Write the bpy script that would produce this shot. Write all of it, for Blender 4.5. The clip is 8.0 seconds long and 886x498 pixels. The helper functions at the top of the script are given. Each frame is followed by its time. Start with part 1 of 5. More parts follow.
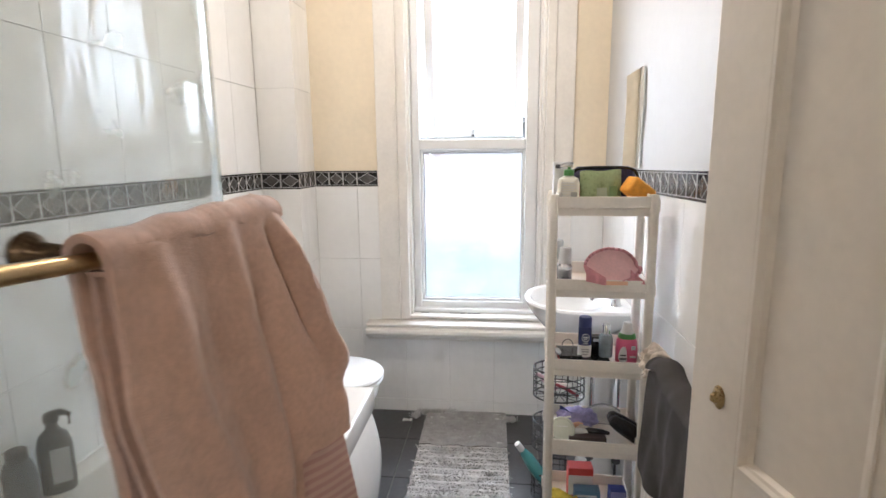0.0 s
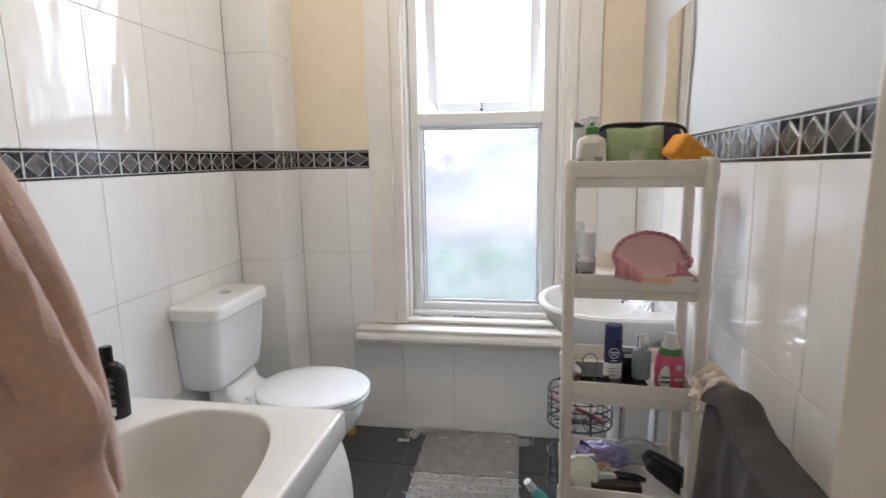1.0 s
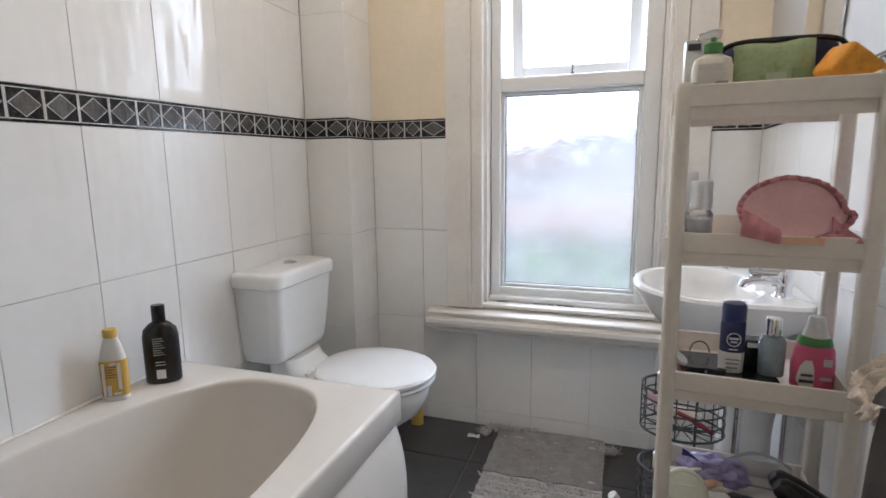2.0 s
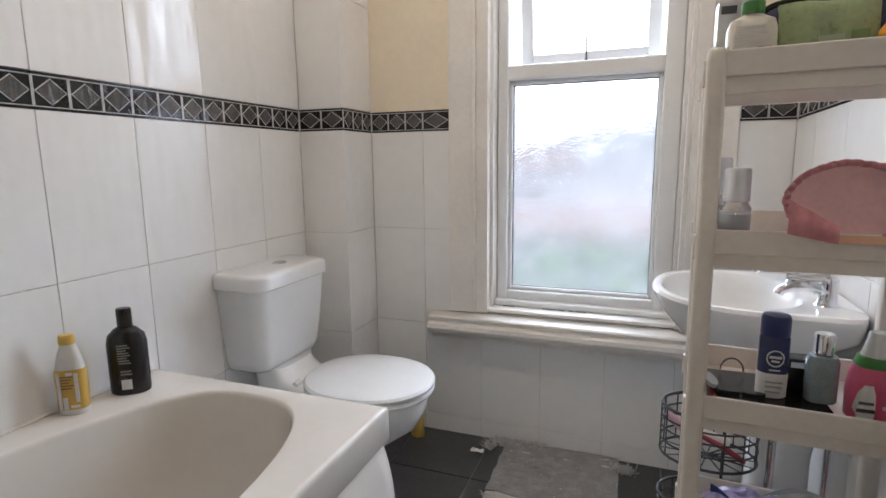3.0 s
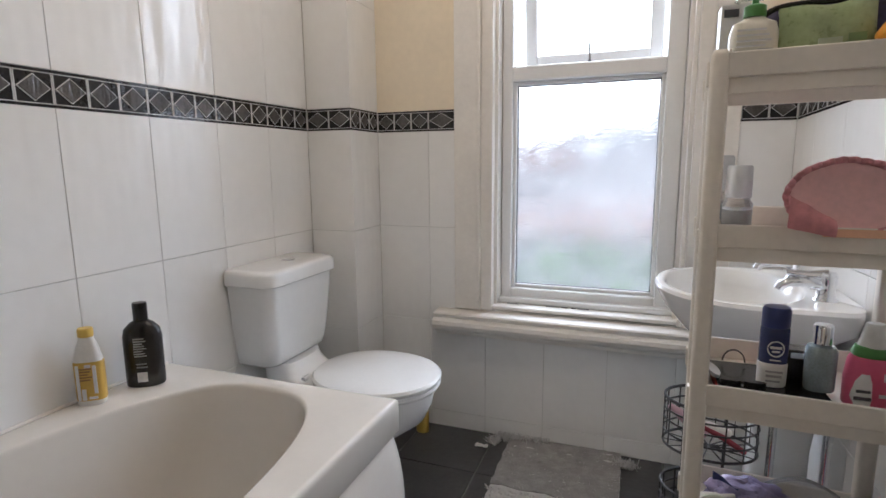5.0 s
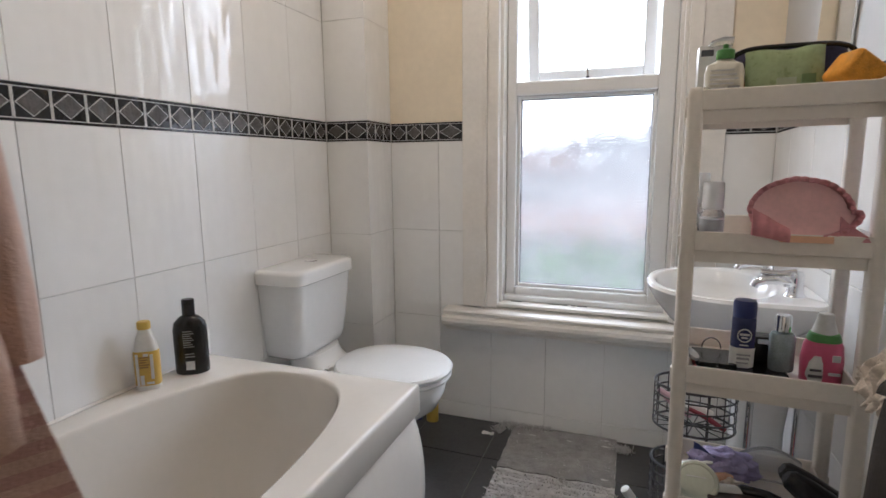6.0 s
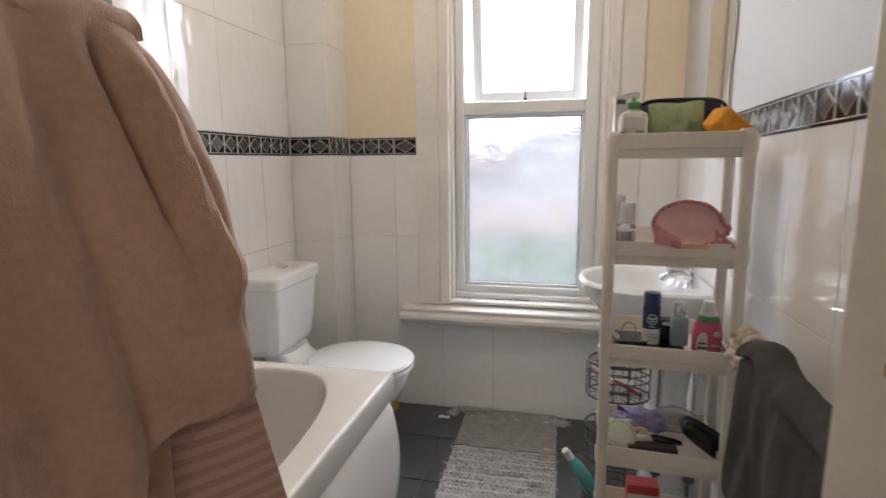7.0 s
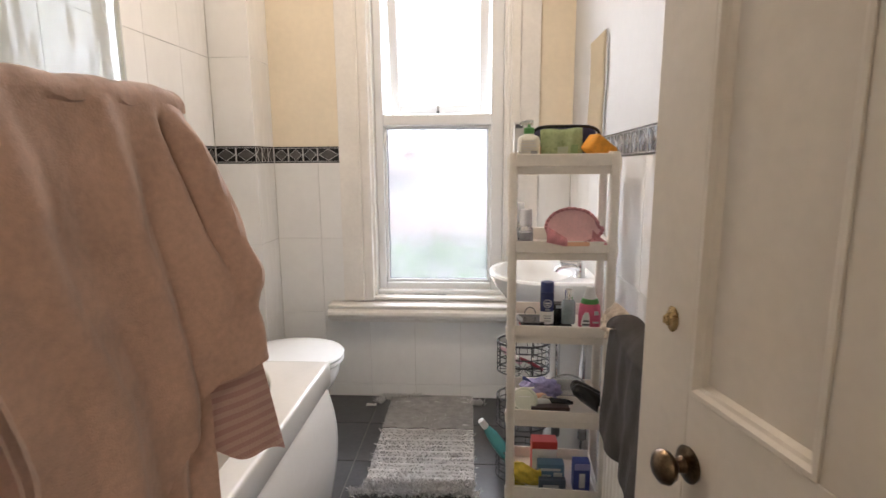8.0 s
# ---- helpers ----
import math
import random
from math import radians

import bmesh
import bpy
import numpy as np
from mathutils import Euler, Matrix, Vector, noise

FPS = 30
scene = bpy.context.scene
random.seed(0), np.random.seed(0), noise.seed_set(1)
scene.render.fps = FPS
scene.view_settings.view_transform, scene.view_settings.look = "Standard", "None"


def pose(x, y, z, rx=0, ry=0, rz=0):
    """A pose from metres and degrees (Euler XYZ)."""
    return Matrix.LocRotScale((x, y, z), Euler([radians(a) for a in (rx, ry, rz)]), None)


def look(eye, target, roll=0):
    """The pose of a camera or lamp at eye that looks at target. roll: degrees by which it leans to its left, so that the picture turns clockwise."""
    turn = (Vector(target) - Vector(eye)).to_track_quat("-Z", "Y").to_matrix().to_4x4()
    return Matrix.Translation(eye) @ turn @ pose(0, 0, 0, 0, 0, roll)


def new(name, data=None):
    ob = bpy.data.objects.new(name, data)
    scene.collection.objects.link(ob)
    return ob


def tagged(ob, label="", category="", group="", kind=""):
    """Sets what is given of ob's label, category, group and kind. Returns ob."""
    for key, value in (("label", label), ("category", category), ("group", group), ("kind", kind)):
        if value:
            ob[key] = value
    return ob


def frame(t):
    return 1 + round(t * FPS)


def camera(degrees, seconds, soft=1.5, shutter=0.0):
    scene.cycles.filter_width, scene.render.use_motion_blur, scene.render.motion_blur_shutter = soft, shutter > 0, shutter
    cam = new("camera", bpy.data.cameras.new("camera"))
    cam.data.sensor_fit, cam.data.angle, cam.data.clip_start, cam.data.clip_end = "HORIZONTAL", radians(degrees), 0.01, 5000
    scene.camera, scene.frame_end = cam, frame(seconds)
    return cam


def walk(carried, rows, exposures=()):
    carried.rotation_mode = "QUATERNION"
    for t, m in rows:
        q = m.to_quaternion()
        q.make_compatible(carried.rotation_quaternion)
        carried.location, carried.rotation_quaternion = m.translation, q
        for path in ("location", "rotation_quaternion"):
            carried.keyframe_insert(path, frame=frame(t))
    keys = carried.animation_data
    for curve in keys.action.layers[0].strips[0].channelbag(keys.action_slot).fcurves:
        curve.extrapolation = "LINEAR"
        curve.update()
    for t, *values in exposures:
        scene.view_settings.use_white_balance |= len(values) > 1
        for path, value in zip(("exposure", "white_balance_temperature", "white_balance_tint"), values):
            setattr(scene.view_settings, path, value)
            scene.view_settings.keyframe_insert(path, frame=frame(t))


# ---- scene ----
cam = camera(80.2, 8.0, shutter=0.35)
PATH = [
    (0, (0.08, -0.036, 1.389), (-0.131, 1.922, 1.038), -0.6),
    (0.5, (0.1, 0.184, 1.335), (-0.091, 2.144, 0.986), -0.7),
    (1, (0.147, 0.36, 1.278), (-0.165, 2.305, 0.935), -0.9),
    (1.5, (0.159, 0.463, 1.221), (-0.364, 2.364, 0.884), -0.7),
    (2, (0.15, 0.55, 1.143), (-0.486, 2.418, 0.813), -0.7),
    (3.5, (0.144, 0.728, 1.112), (-0.545, 2.577, 0.788), -0.6),
    (4, (0.12, 0.72, 1.108), (-0.565, 2.571, 0.784), -0.5),
    (4.5, (0.129, 0.703, 1.107), (-0.559, 2.553, 0.784), -0.5),
    (6, (0.15, 0.499, 1.139), (-0.53, 2.353, 0.821), -0.5),
    (6.5, (0.155, 0.377, 1.174), (-0.512, 2.236, 0.855), -0.5),
    (7, (0.139, 0.252, 1.208), (-0.311, 2.172, 0.876), -0.6),
    (7.5, (0.147, 0.146, 1.224), (-0.112, 2.101, 0.886), -0.5),
    (8, (0.135, 0.02, 1.256), (0.012, 1.987, 0.914), -0.4),
]
walk(cam, [(t, look(eye, target, roll)) for t, eye, target, roll in PATH],
     exposures=[(0, 0.36, 5650, 12), (1, -0.07, 5600, 12), (2, -0.27, 5600, 12), (3.5, -0.39, 5700, 13), (4.5, -0.44, 5700, 13), (6, -0.45, 5750, 13), (7, -0.38, 6000, 14), (8, 0.06, 6150, 15)])

# ---- world, lights, exposure ----
world = bpy.data.worlds.new("overcast_sky")
scene.world = world
world.use_nodes = True
wn = world.node_tree.nodes
sky = wn.new("ShaderNodeTexSky")
sky.sky_type, sky.sun_disc = "NISHITA", False
sky.sun_elevation, sky.sun_rotation = radians(55), radians(160)
sky.air_density, sky.dust_density = 1.0, 5.0
wn["Background"].inputs["Strength"].default_value = 0.12
world.node_tree.links.new(sky.outputs[0], wn["Background"].inputs["Color"])


def lamp(name, kind, energy, color, m, **props):
    data = bpy.data.lights.new(name, kind)
    data.energy, data.color = energy, color
    for key, value in props.items():
        if key == "size":
            data.size = value
        if key == "size_y":
            data.size_y = value
        if key == "radius":
            data.shadow_soft_size = value
        if key == "angle":
            data.angle = value
    ob = new(name, data)
    ob.matrix_world = m
    return ob


# soft daylight of an overcast sky, a sheet of sky in front of the window
sky_lamp = lamp("window_daylight", "AREA", 980, (0.90, 0.96, 1.0), look((-0.06, 6.8, 3.7), (-0.08, 2.6, 1.75)), size=8.0, size_y=3.6)
sky_lamp.data.shape = "RECTANGLE"
sun = lamp("sun", "SUN", 2.6, (1.0, 0.96, 0.9), look((2, -6, 9), (0, 0, 0)), angle=radians(20))
ceiling_bulb = lamp("ceiling_bulb", "POINT", 23, (1.0, 0.82, 0.60), pose(-0.22, 1.62, 2.38), radius=0.07)
# warm fill added behind the doorway to brighten the back wall, no real lamp
hall_fill = lamp("hall_fill", "POINT", 10.5, (1.0, 0.84, 0.66), pose(0.10, -1.35, 1.95), radius=0.1)

# ---- materials ----


def mat(name, color, rough=0.5, metal=0.0, vary=0.06, scale=12.0, bump=0.0, bump_scale=60.0, random=0.0, coat=0.0,
        wave=0.0, wave_scale=5.0, sheen=0.0, color2=None, specular=0.5, alpha_mix=None):
    """A node material: base colour with two scales of variation, roughness variation and relief."""
    m = bpy.data.materials.new(name)
    m.use_nodes = True
    t = m.node_tree
    n, link = t.nodes, t.links.new
    p = n["Principled BSDF"]
    p.inputs["Metallic"].default_value = metal
    p.inputs["Coat Weight"].default_value = coat
    p.inputs["Specular IOR Level"].default_value = specular
    p.inputs["Sheen Weight"].default_value = sheen
    co = n.new("ShaderNodeTexCoord")
    vec = co.outputs["Object"]
    if random or wave:
        info = n.new("ShaderNodeObjectInfo")
        add = n.new("ShaderNodeVectorMath")
        add.operation = "MULTIPLY_ADD"
        add.inputs[1].default_value = (1, 1, 1)
        comb = n.new("ShaderNodeCombineXYZ")
        mul = n.new("ShaderNodeMath")
        mul.operation, mul.inputs[1].default_value = "MULTIPLY", 37.0
        link(info.outputs["Random"], mul.inputs[0])
        for i in range(3):
            link(mul.outputs[0], comb.inputs[i])
        link(vec, add.inputs[0])
        link(comb.outputs[0], add.inputs[2])
        vec = add.outputs[0]
    big, fine = n.new("ShaderNodeTexNoise"), n.new("ShaderNodeTexNoise")
    big.inputs["Scale"].default_value, fine.inputs["Scale"].default_value = scale, scale * 9
    big.inputs["Detail"].default_value, fine.inputs["Detail"].default_value = 4, 3
    for o in (big, fine):
        link(vec, o.inputs["Vector"])
    mean = n.new("ShaderNodeMix")
    mean.data_type = "FLOAT"
    mean.inputs["Factor"].default_value = 0.4
    link(big.outputs["Fac"], mean.inputs["A"])
    link(fine.outputs["Fac"], mean.inputs["B"])
    ramp = n.new("ShaderNodeValToRGB")
    lo = [max(0, c * (1 - 2.2 * vary)) for c in color] if color2 is None else color2
    hi = [min(1, c * (1 + 1.4 * vary)) for c in color] if color2 is None else color
    ramp.color_ramp.elements[0].position, ramp.color_ramp.elements[1].position = 0.33, 0.67
    ramp.color_ramp.elements[0].color, ramp.color_ramp.elements[1].color = (*lo, 1), (*hi, 1)
    link(mean.outputs["Result"], ramp.inputs["Fac"])
    out = ramp.outputs["Color"]
    if random:
        hsv = n.new("ShaderNodeHueSaturation")
        rng = n.new("ShaderNodeMapRange")
        rng.inputs["To Min"].default_value, rng.inputs["To Max"].default_value = 1 - random, 1 + random
        link(info.outputs["Random"], rng.inputs["Value"])
        link(rng.outputs["Result"], hsv.inputs["Value"])
        link(out, hsv.inputs["Color"])
        out = hsv.outputs["Color"]
    link(out, p.inputs["Base Color"])
    rr = n.new("ShaderNodeMapRange")
    rr.inputs["To Min"].default_value, rr.inputs["To Max"].default_value = max(0.02, rough * 0.8), min(1, rough * 1.2)
    link(mean.outputs["Result"], rr.inputs["Value"])
    link(rr.outputs["Result"], p.inputs["Roughness"])
    if bump or wave:
        normal = None
        for strength, size, dist in ((wave, wave_scale, 0.012), (bump, bump_scale, 0.002)):
            if not strength:
                continue
            tex, bp = n.new("ShaderNodeTexNoise"), n.new("ShaderNodeBump")
            tex.inputs["Scale"].default_value = size
            tex.inputs["Detail"].default_value = 1 if dist > 0.005 else 3
            bp.inputs["Strength"].default_value, bp.inputs["Distance"].default_value = strength, dist
            flow = n.new("ShaderNodeVectorMath")
            flow.operation = "MULTIPLY"
            flow.inputs[1].default_value = (1.9, 1.0, 0.5) if dist > 0.005 else (1, 1, 1)
            link(vec, flow.inputs[0])
            link(flow.outputs[0], tex.inputs["Vector"])
            link(tex.outputs["Fac"], bp.inputs["Height"])
            if normal:
                link(normal, bp.inputs["Normal"])
            normal = bp.outputs["Normal"]
        link(normal, p.inputs["Normal"])
    return m


def glass_mat(name, color=(1, 1, 1), rough=0.0, haze=0.0, haze_color=(0.8, 0.85, 0.85), spots=0.0, veil="ShaderNodeBsdfDiffuse"):
    m = bpy.data.materials.new(name)
    m.use_nodes = True
    t = m.node_tree
    n, link = t.nodes, t.links.new
    p = n["Principled BSDF"]
    p.inputs["Base Color"].default_value = (*color, 1)
    p.inputs["Transmission Weight"].default_value = 1.0
    p.inputs["Roughness"].default_value = rough
    p.inputs["IOR"].default_value = 1.45
    tex = n.new("ShaderNodeTexNoise")
    co = n.new("ShaderNodeTexCoord")
    link(co.outputs["Object"], tex.inputs["Vector"])
    tex.inputs["Scale"].default_value, tex.inputs["Detail"].default_value = 14, 8
    if rough:
        r = n.new("ShaderNodeMapRange")
        r.inputs["From Min"].default_value, r.inputs["From Max"].default_value = 0.35, 0.65
        r.inputs["To Min"].default_value, r.inputs["To Max"].default_value = rough * 0.3, min(1, rough * 1.6)
        link(tex.outputs["Fac"], r.inputs["Value"])
        link(r.outputs["Result"], p.inputs["Roughness"])
    if spots:
        drops, bp = n.new("ShaderNodeTexNoise"), n.new("ShaderNodeBump")
        drops.inputs["Scale"].default_value, drops.inputs["Detail"].default_value = 120, 4
        link(co.outputs["Object"], drops.inputs["Vector"])
        bp.inputs["Strength"].default_value, bp.inputs["Distance"].default_value = spots, 0.004
        link(drops.outputs["Fac"], bp.inputs["Height"])
        link(bp.outputs["Normal"], p.inputs["Normal"])
    if haze:
        mix, diff = n.new("ShaderNodeMixShader"), n.new(veil)
        diff.inputs["Color"].default_value = (*haze_color, 1)
        r = n.new("ShaderNodeMapRange")
        r.inputs["To Min"].default_value, r.inputs["To Max"].default_value = haze * 0.6, haze * 1.4
        link(tex.outputs["Fac"], r.inputs["Value"])
        link(r.outputs["Result"], mix.inputs["Fac"])
        link(p.outputs[0], mix.inputs[1])
        link(diff.outputs[0], mix.inputs[2])
        link(mix.outputs[0], n["Material Output"].inputs["Surface"])
    return m


def stripe_mat(name, a, b, axis, period, rough=0.9, share=0.5):
    """Woven bands across one axis of the object."""
    m = mat(name, a, rough, bump=0.6, bump_scale=400, sheen=0.2)
    n, link = m.node_tree.nodes, m.node_tree.links.new
    co, sep, f, g, mix = (n.new("ShaderNodeTexCoord"), n.new("ShaderNodeSeparateXYZ"), n.new("ShaderNodeMath"), n.new("ShaderNodeMath"),
                          n.new("ShaderNodeMix"))
    link(co.outputs["Object"], sep.inputs[0])
    f.operation, f.inputs[1].default_value = "PINGPONG", period / 2
    g.operation, g.inputs[1].default_value = "GREATER_THAN", period / 2 * share
    link(sep.outputs[axis], f.inputs[0])
    link(f.outputs[0], g.inputs[0])
    mix.data_type = "RGBA"
    mix.inputs["A"].default_value, mix.inputs["B"].default_value = (*a, 1), (*b, 1)
    link(g.outputs[0], mix.inputs["Factor"])
    link(mix.outputs["Result"], n["Principled BSDF"].inputs["Base Color"])
    return m


TILE = mat("white_glazed_tile", (0.87, 0.86, 0.84), 0.026, vary=0.015, scale=3, random=0.02, wave=0.27, wave_scale=9, bump=0.03, bump_scale=90)
TILE_FLAT = mat("flat_white_glazed_tile", (0.87, 0.86, 0.84), 0.02, vary=0.015, scale=3, random=0.02, wave=0.07, wave_scale=7, bump=0.02, bump_scale=90)
GROUT = mat("pale_grout", (0.70, 0.68, 0.64), 0.9, vary=0.12, scale=20, bump=0.3)
CREAM = mat("cream_wall_paint", (0.82, 0.72, 0.56), 0.6, vary=0.03, scale=4, bump=0.12, bump_scale=180)
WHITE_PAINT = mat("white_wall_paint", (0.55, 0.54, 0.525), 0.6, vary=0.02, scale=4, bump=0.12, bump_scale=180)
GLOSS = mat("white_gloss_wood_paint", (0.83, 0.795, 0.745), 0.3, vary=0.03, scale=7, bump=0.08, bump_scale=70)
DOOR_PAINT = mat("off_white_door_paint", (0.69, 0.625, 0.54), 0.38, vary=0.03, scale=6, bump=0.12, bump_scale=60)
UPVC = mat("white_upvc", (0.80, 0.80, 0.795), 0.25, vary=0.015, scale=8)
SEAL = mat("grey_rubber_seal", (0.12, 0.12, 0.12), 0.7)
CERAMIC = mat("white_sanitary_ceramic", (0.88, 0.88, 0.87), 0.08, vary=0.012, scale=5, coat=0.3)
ACRYLIC = mat("ivory_bath_acrylic", (0.765, 0.725, 0.67), 0.13, vary=0.012, scale=5, coat=0.2)
SEAT_PLASTIC = mat("white_seat_plastic", (0.88, 0.88, 0.87), 0.16, vary=0.012)
SLATE = mat("dark_slate_floor_tile", (0.076, 0.074, 0.077), 0.34, vary=0.2, scale=9, bump=0.35, bump_scale=40, random=0.12, color2=(0.048, 0.048, 0.051))
FLOOR_GROUT = mat("grey_floor_grout", (0.20, 0.19, 0.18), 0.9, vary=0.2, scale=30, bump=0.3)
LINE_BLACK = mat("black_glaze", (0.018, 0.018, 0.02), 0.12, vary=0.2, wave=0.15, wave_scale=20)
LINE_SILVER = mat("silver_white_glaze", (0.62, 0.61, 0.60), 0.2, vary=0.08)
MARBLE = mat("grey_marble_glaze", (0.135, 0.125, 0.12), 0.1, vary=0.5, scale=25, random=0.2, color2=(0.05, 0.048, 0.047), wave=0.3, wave_scale=40)
CHROME = mat("chrome", (0.72, 0.73, 0.75), 0.1, metal=1.0, vary=0.03)
BRASS = mat("aged_brass", (0.46, 0.33, 0.16), 0.28, metal=1.0, vary=0.2, scale=30)
RAIL_BRASS = mat("satin_brass_rail", (0.50, 0.37, 0.20), 0.32, metal=1.0, vary=0.12, scale=30)
BRONZE = mat("dark_bronze", (0.13, 0.09, 0.055), 0.3, metal=1.0, vary=0.3, scale=30)
SHELF_PLASTIC = mat("cream_white_shelf_plastic", (0.85, 0.79, 0.705), 0.42, vary=0.03, scale=9, bump=0.05)
WIRE = mat("black_coated_wire", (0.05, 0.05, 0.055), 0.4, vary=0.2)
PINK_TOWEL = mat("dusty_pink_towelling", (0.60, 0.40, 0.315), 0.95, vary=0.09, scale=14, bump=0.45, bump_scale=520, sheen=0.45)
GREY_TOWEL = mat("charcoal_towelling", (0.055, 0.048, 0.046), 0.95, vary=0.16, scale=20, bump=0.9, bump_scale=420, sheen=0.04)
BAND = stripe_mat("woven_striped_hem", (0.63, 0.43, 0.375), (0.54, 0.325, 0.29), 2, 0.0155)
RAG = mat("beige_muslin", (0.70, 0.61, 0.52), 0.95, vary=0.15, scale=30, bump=0.5, bump_scale=200)
RUG_FAR = mat("dark_grey_cotton", (0.38, 0.365, 0.355), 0.95, vary=0.25, scale=22, bump=0.9, bump_scale=160, color2=(0.25, 0.24, 0.235))
RUG = mat("grey_shaggy_cotton", (0.70, 0.68, 0.67), 0.95, vary=0.3, scale=28, color2=(0.53, 0.515, 0.505), sheen=0.2)
MIRROR = mat("silvered_mirror", (0.85, 0.86, 0.85), 0.02, metal=1.0, vary=0.0)
MISTED = glass_mat("misted_window_glass", (0.92, 0.92, 0.92), 0.10, haze=0.06, haze_color=(0.84, 0.84, 0.85), spots=0.3, veil="ShaderNodeBsdfTranslucent")
FROST = glass_mat("frosted_wet_glass", (0.74, 0.74, 0.745), 0.13, haze=0.09, haze_color=(0.84, 0.84, 0.85), spots=0.22, veil="ShaderNodeBsdfTranslucent")
SCREEN = glass_mat("limescaled_screen_glass", (0.90, 0.945, 0.93), 0.0, haze=0.28, haze_color=(0.66, 0.73, 0.72))
CLEAR_PLASTIC = glass_mat("clear_plastic", (0.95, 0.96, 0.97), 0.10, haze=0.22, haze_color=(0.82, 0.84, 0.86))


def plastic(name, color, rough=0.3, **kw):
    return mat(name, color, rough, vary=kw.pop("vary", 0.04), **kw)


# ---- shape helpers ----


def part(name, bm, material, parent=None, label="", smooth=False, at=None):
    """One mesh object from a bmesh, under a thing or at top level."""
    me = bpy.data.meshes.new(name)
    bmesh.ops.recalc_face_normals(bm, faces=bm.faces)
    if smooth:
        for f in bm.faces:
            f.smooth = True
    bm.to_mesh(me)
    bm.free()
    for m in material if isinstance(material, (list, tuple)) else [material]:
        me.materials.append(m)
    if smooth:
        me.set_sharp_from_angle(angle=radians(40))
    ob = new(name, me)
    if at is not None:
        ob.matrix_world = at
    if parent is not None:
        ob.parent = parent
    if label:
        ob["label"] = label
    return ob


def thing(name, at, label, category, group="", kind=""):
    ob = new(name)
    ob.empty_display_size = 0.05
    ob.matrix_world = at if isinstance(at, Matrix) else Matrix.Translation(at)
    return tagged(ob, label, category, group, kind)


def box(x0, y0, z0, x1, y1, z1, bevel=0.0, seg=2, bm=None):
    bm = bm or bmesh.new()
    made = bmesh.ops.create_cube(bm, size=1.0, matrix=Matrix.LocRotScale(
        ((x0 + x1) / 2, (y0 + y1) / 2, (z0 + z1) / 2), None, (abs(x1 - x0), abs(y1 - y0), abs(z1 - z0))))
    if bevel:
        edges = list({e for v in made["verts"] for e in v.link_edges})
        bmesh.ops.bevel(bm, geom=edges, offset=bevel, segments=seg, profile=0.5, affect="EDGES")
    return bm


def loft(rings, close=True, cap0=True, cap1=True, bm=None):
    """A skin over rings of points with equal counts."""
    bm = bm or bmesh.new()
    rows = [[bm.verts.new(p) for p in r] for r in rings]
    n = len(rows[0])
    for a, b in zip(rows, rows[1:]):
        for i in range(n if close else n - 1):
            j = (i + 1) % n
            bm.faces.new((a[i], a[j], b[j], b[i]))
    if close and cap0:
        bm.faces.new(list(reversed(rows[0])))
    if close and cap1:
        bm.faces.new(rows[-1])
    return bm


def superring(cx, cy, z, hx, hy, n=2.0, count=32, egg=0.0):
    pts = []
    for i in range(count):
        a = 2 * math.pi * i / count
        c, s = math.cos(a), math.sin(a)
        x = math.copysign(abs(c) ** (2 / n), c)
        y = math.copysign(abs(s) ** (2 / n), s)
        pts.append((cx + hx * x, cy + hy * y * (1 + egg * x), z))
    return pts


def lathe(profile, count=24, n=2.0, squash=1.0, bm=None, cx=0.0, cy=0.0):
    """Rings of (radius, height); squash flattens along y, n squares the section."""
    return loft([superring(cx, cy, z, max(r, 0.0004), max(r * squash, 0.0004), n, count) for r, z in profile], bm=bm)


def tube(points, radius, sides=8, closed=False, bm=None):
    """A round bar along points."""
    pts = [Vector(p) for p in points]
    rings, m = [], len(pts)
    up = Vector((0.013, 0.021, 1.0)).normalized()
    for i, p in enumerate(pts):
        a = pts[(i - 1) % m] if closed or i > 0 else p
        b = pts[(i + 1) % m] if closed or i < m - 1 else p
        d = (b - a).normalized()
        u = d.cross(up)
        u = u.normalized() if u.length > 0.05 else d.cross(Vector((1, 0, 0))).normalized()
        w = u.cross(d)
        r = radius[i] if isinstance(radius, (list, tuple)) else radius
        rings.append([p + r * (math.cos(k) * u + math.sin(k) * w) for k in (2 * math.pi * j / sides for j in range(sides))])
    if closed:
        rings.append(rings[0])
    return loft(rings, cap0=not closed, cap1=not closed, bm=bm)


def sheet(nu, nv, fn, thick=0.0):
    """A cloth or sheet from fn(u, v), given a thickness along its normals."""
    bm = bmesh.new()
    rows = [[bm.verts.new(fn(i / nu, j / nv)) for j in range(nv + 1)] for i in range(nu + 1)]
    for i in range(nu):
        for j in range(nv):
            bm.faces.new((rows[i][j], rows[i + 1][j], rows[i + 1][j + 1], rows[i][j + 1]))
    if thick:
        bm.normal_update()
        back = [[bm.verts.new(v.co - v.normal * thick) for v in r] for r in rows]
        for i in range(nu):
            for j in range(nv):
                bm.faces.new((back[i][j], back[i][j + 1], back[i + 1][j + 1], back[i + 1][j]))
        rim = [(i, 0) for i in range(nu)] + [(nu, j) for j in range(nv)] + [(i, nv) for i in range(nu, 0, -1)] + [(0, j) for j in range(nv, 0, -1)]
        for (a, c), (d, e) in zip(rim, rim[1:] + rim[:1]):
            bm.faces.new((rows[a][c], back[a][c], back[d][e], rows[d][e]))
    return bm


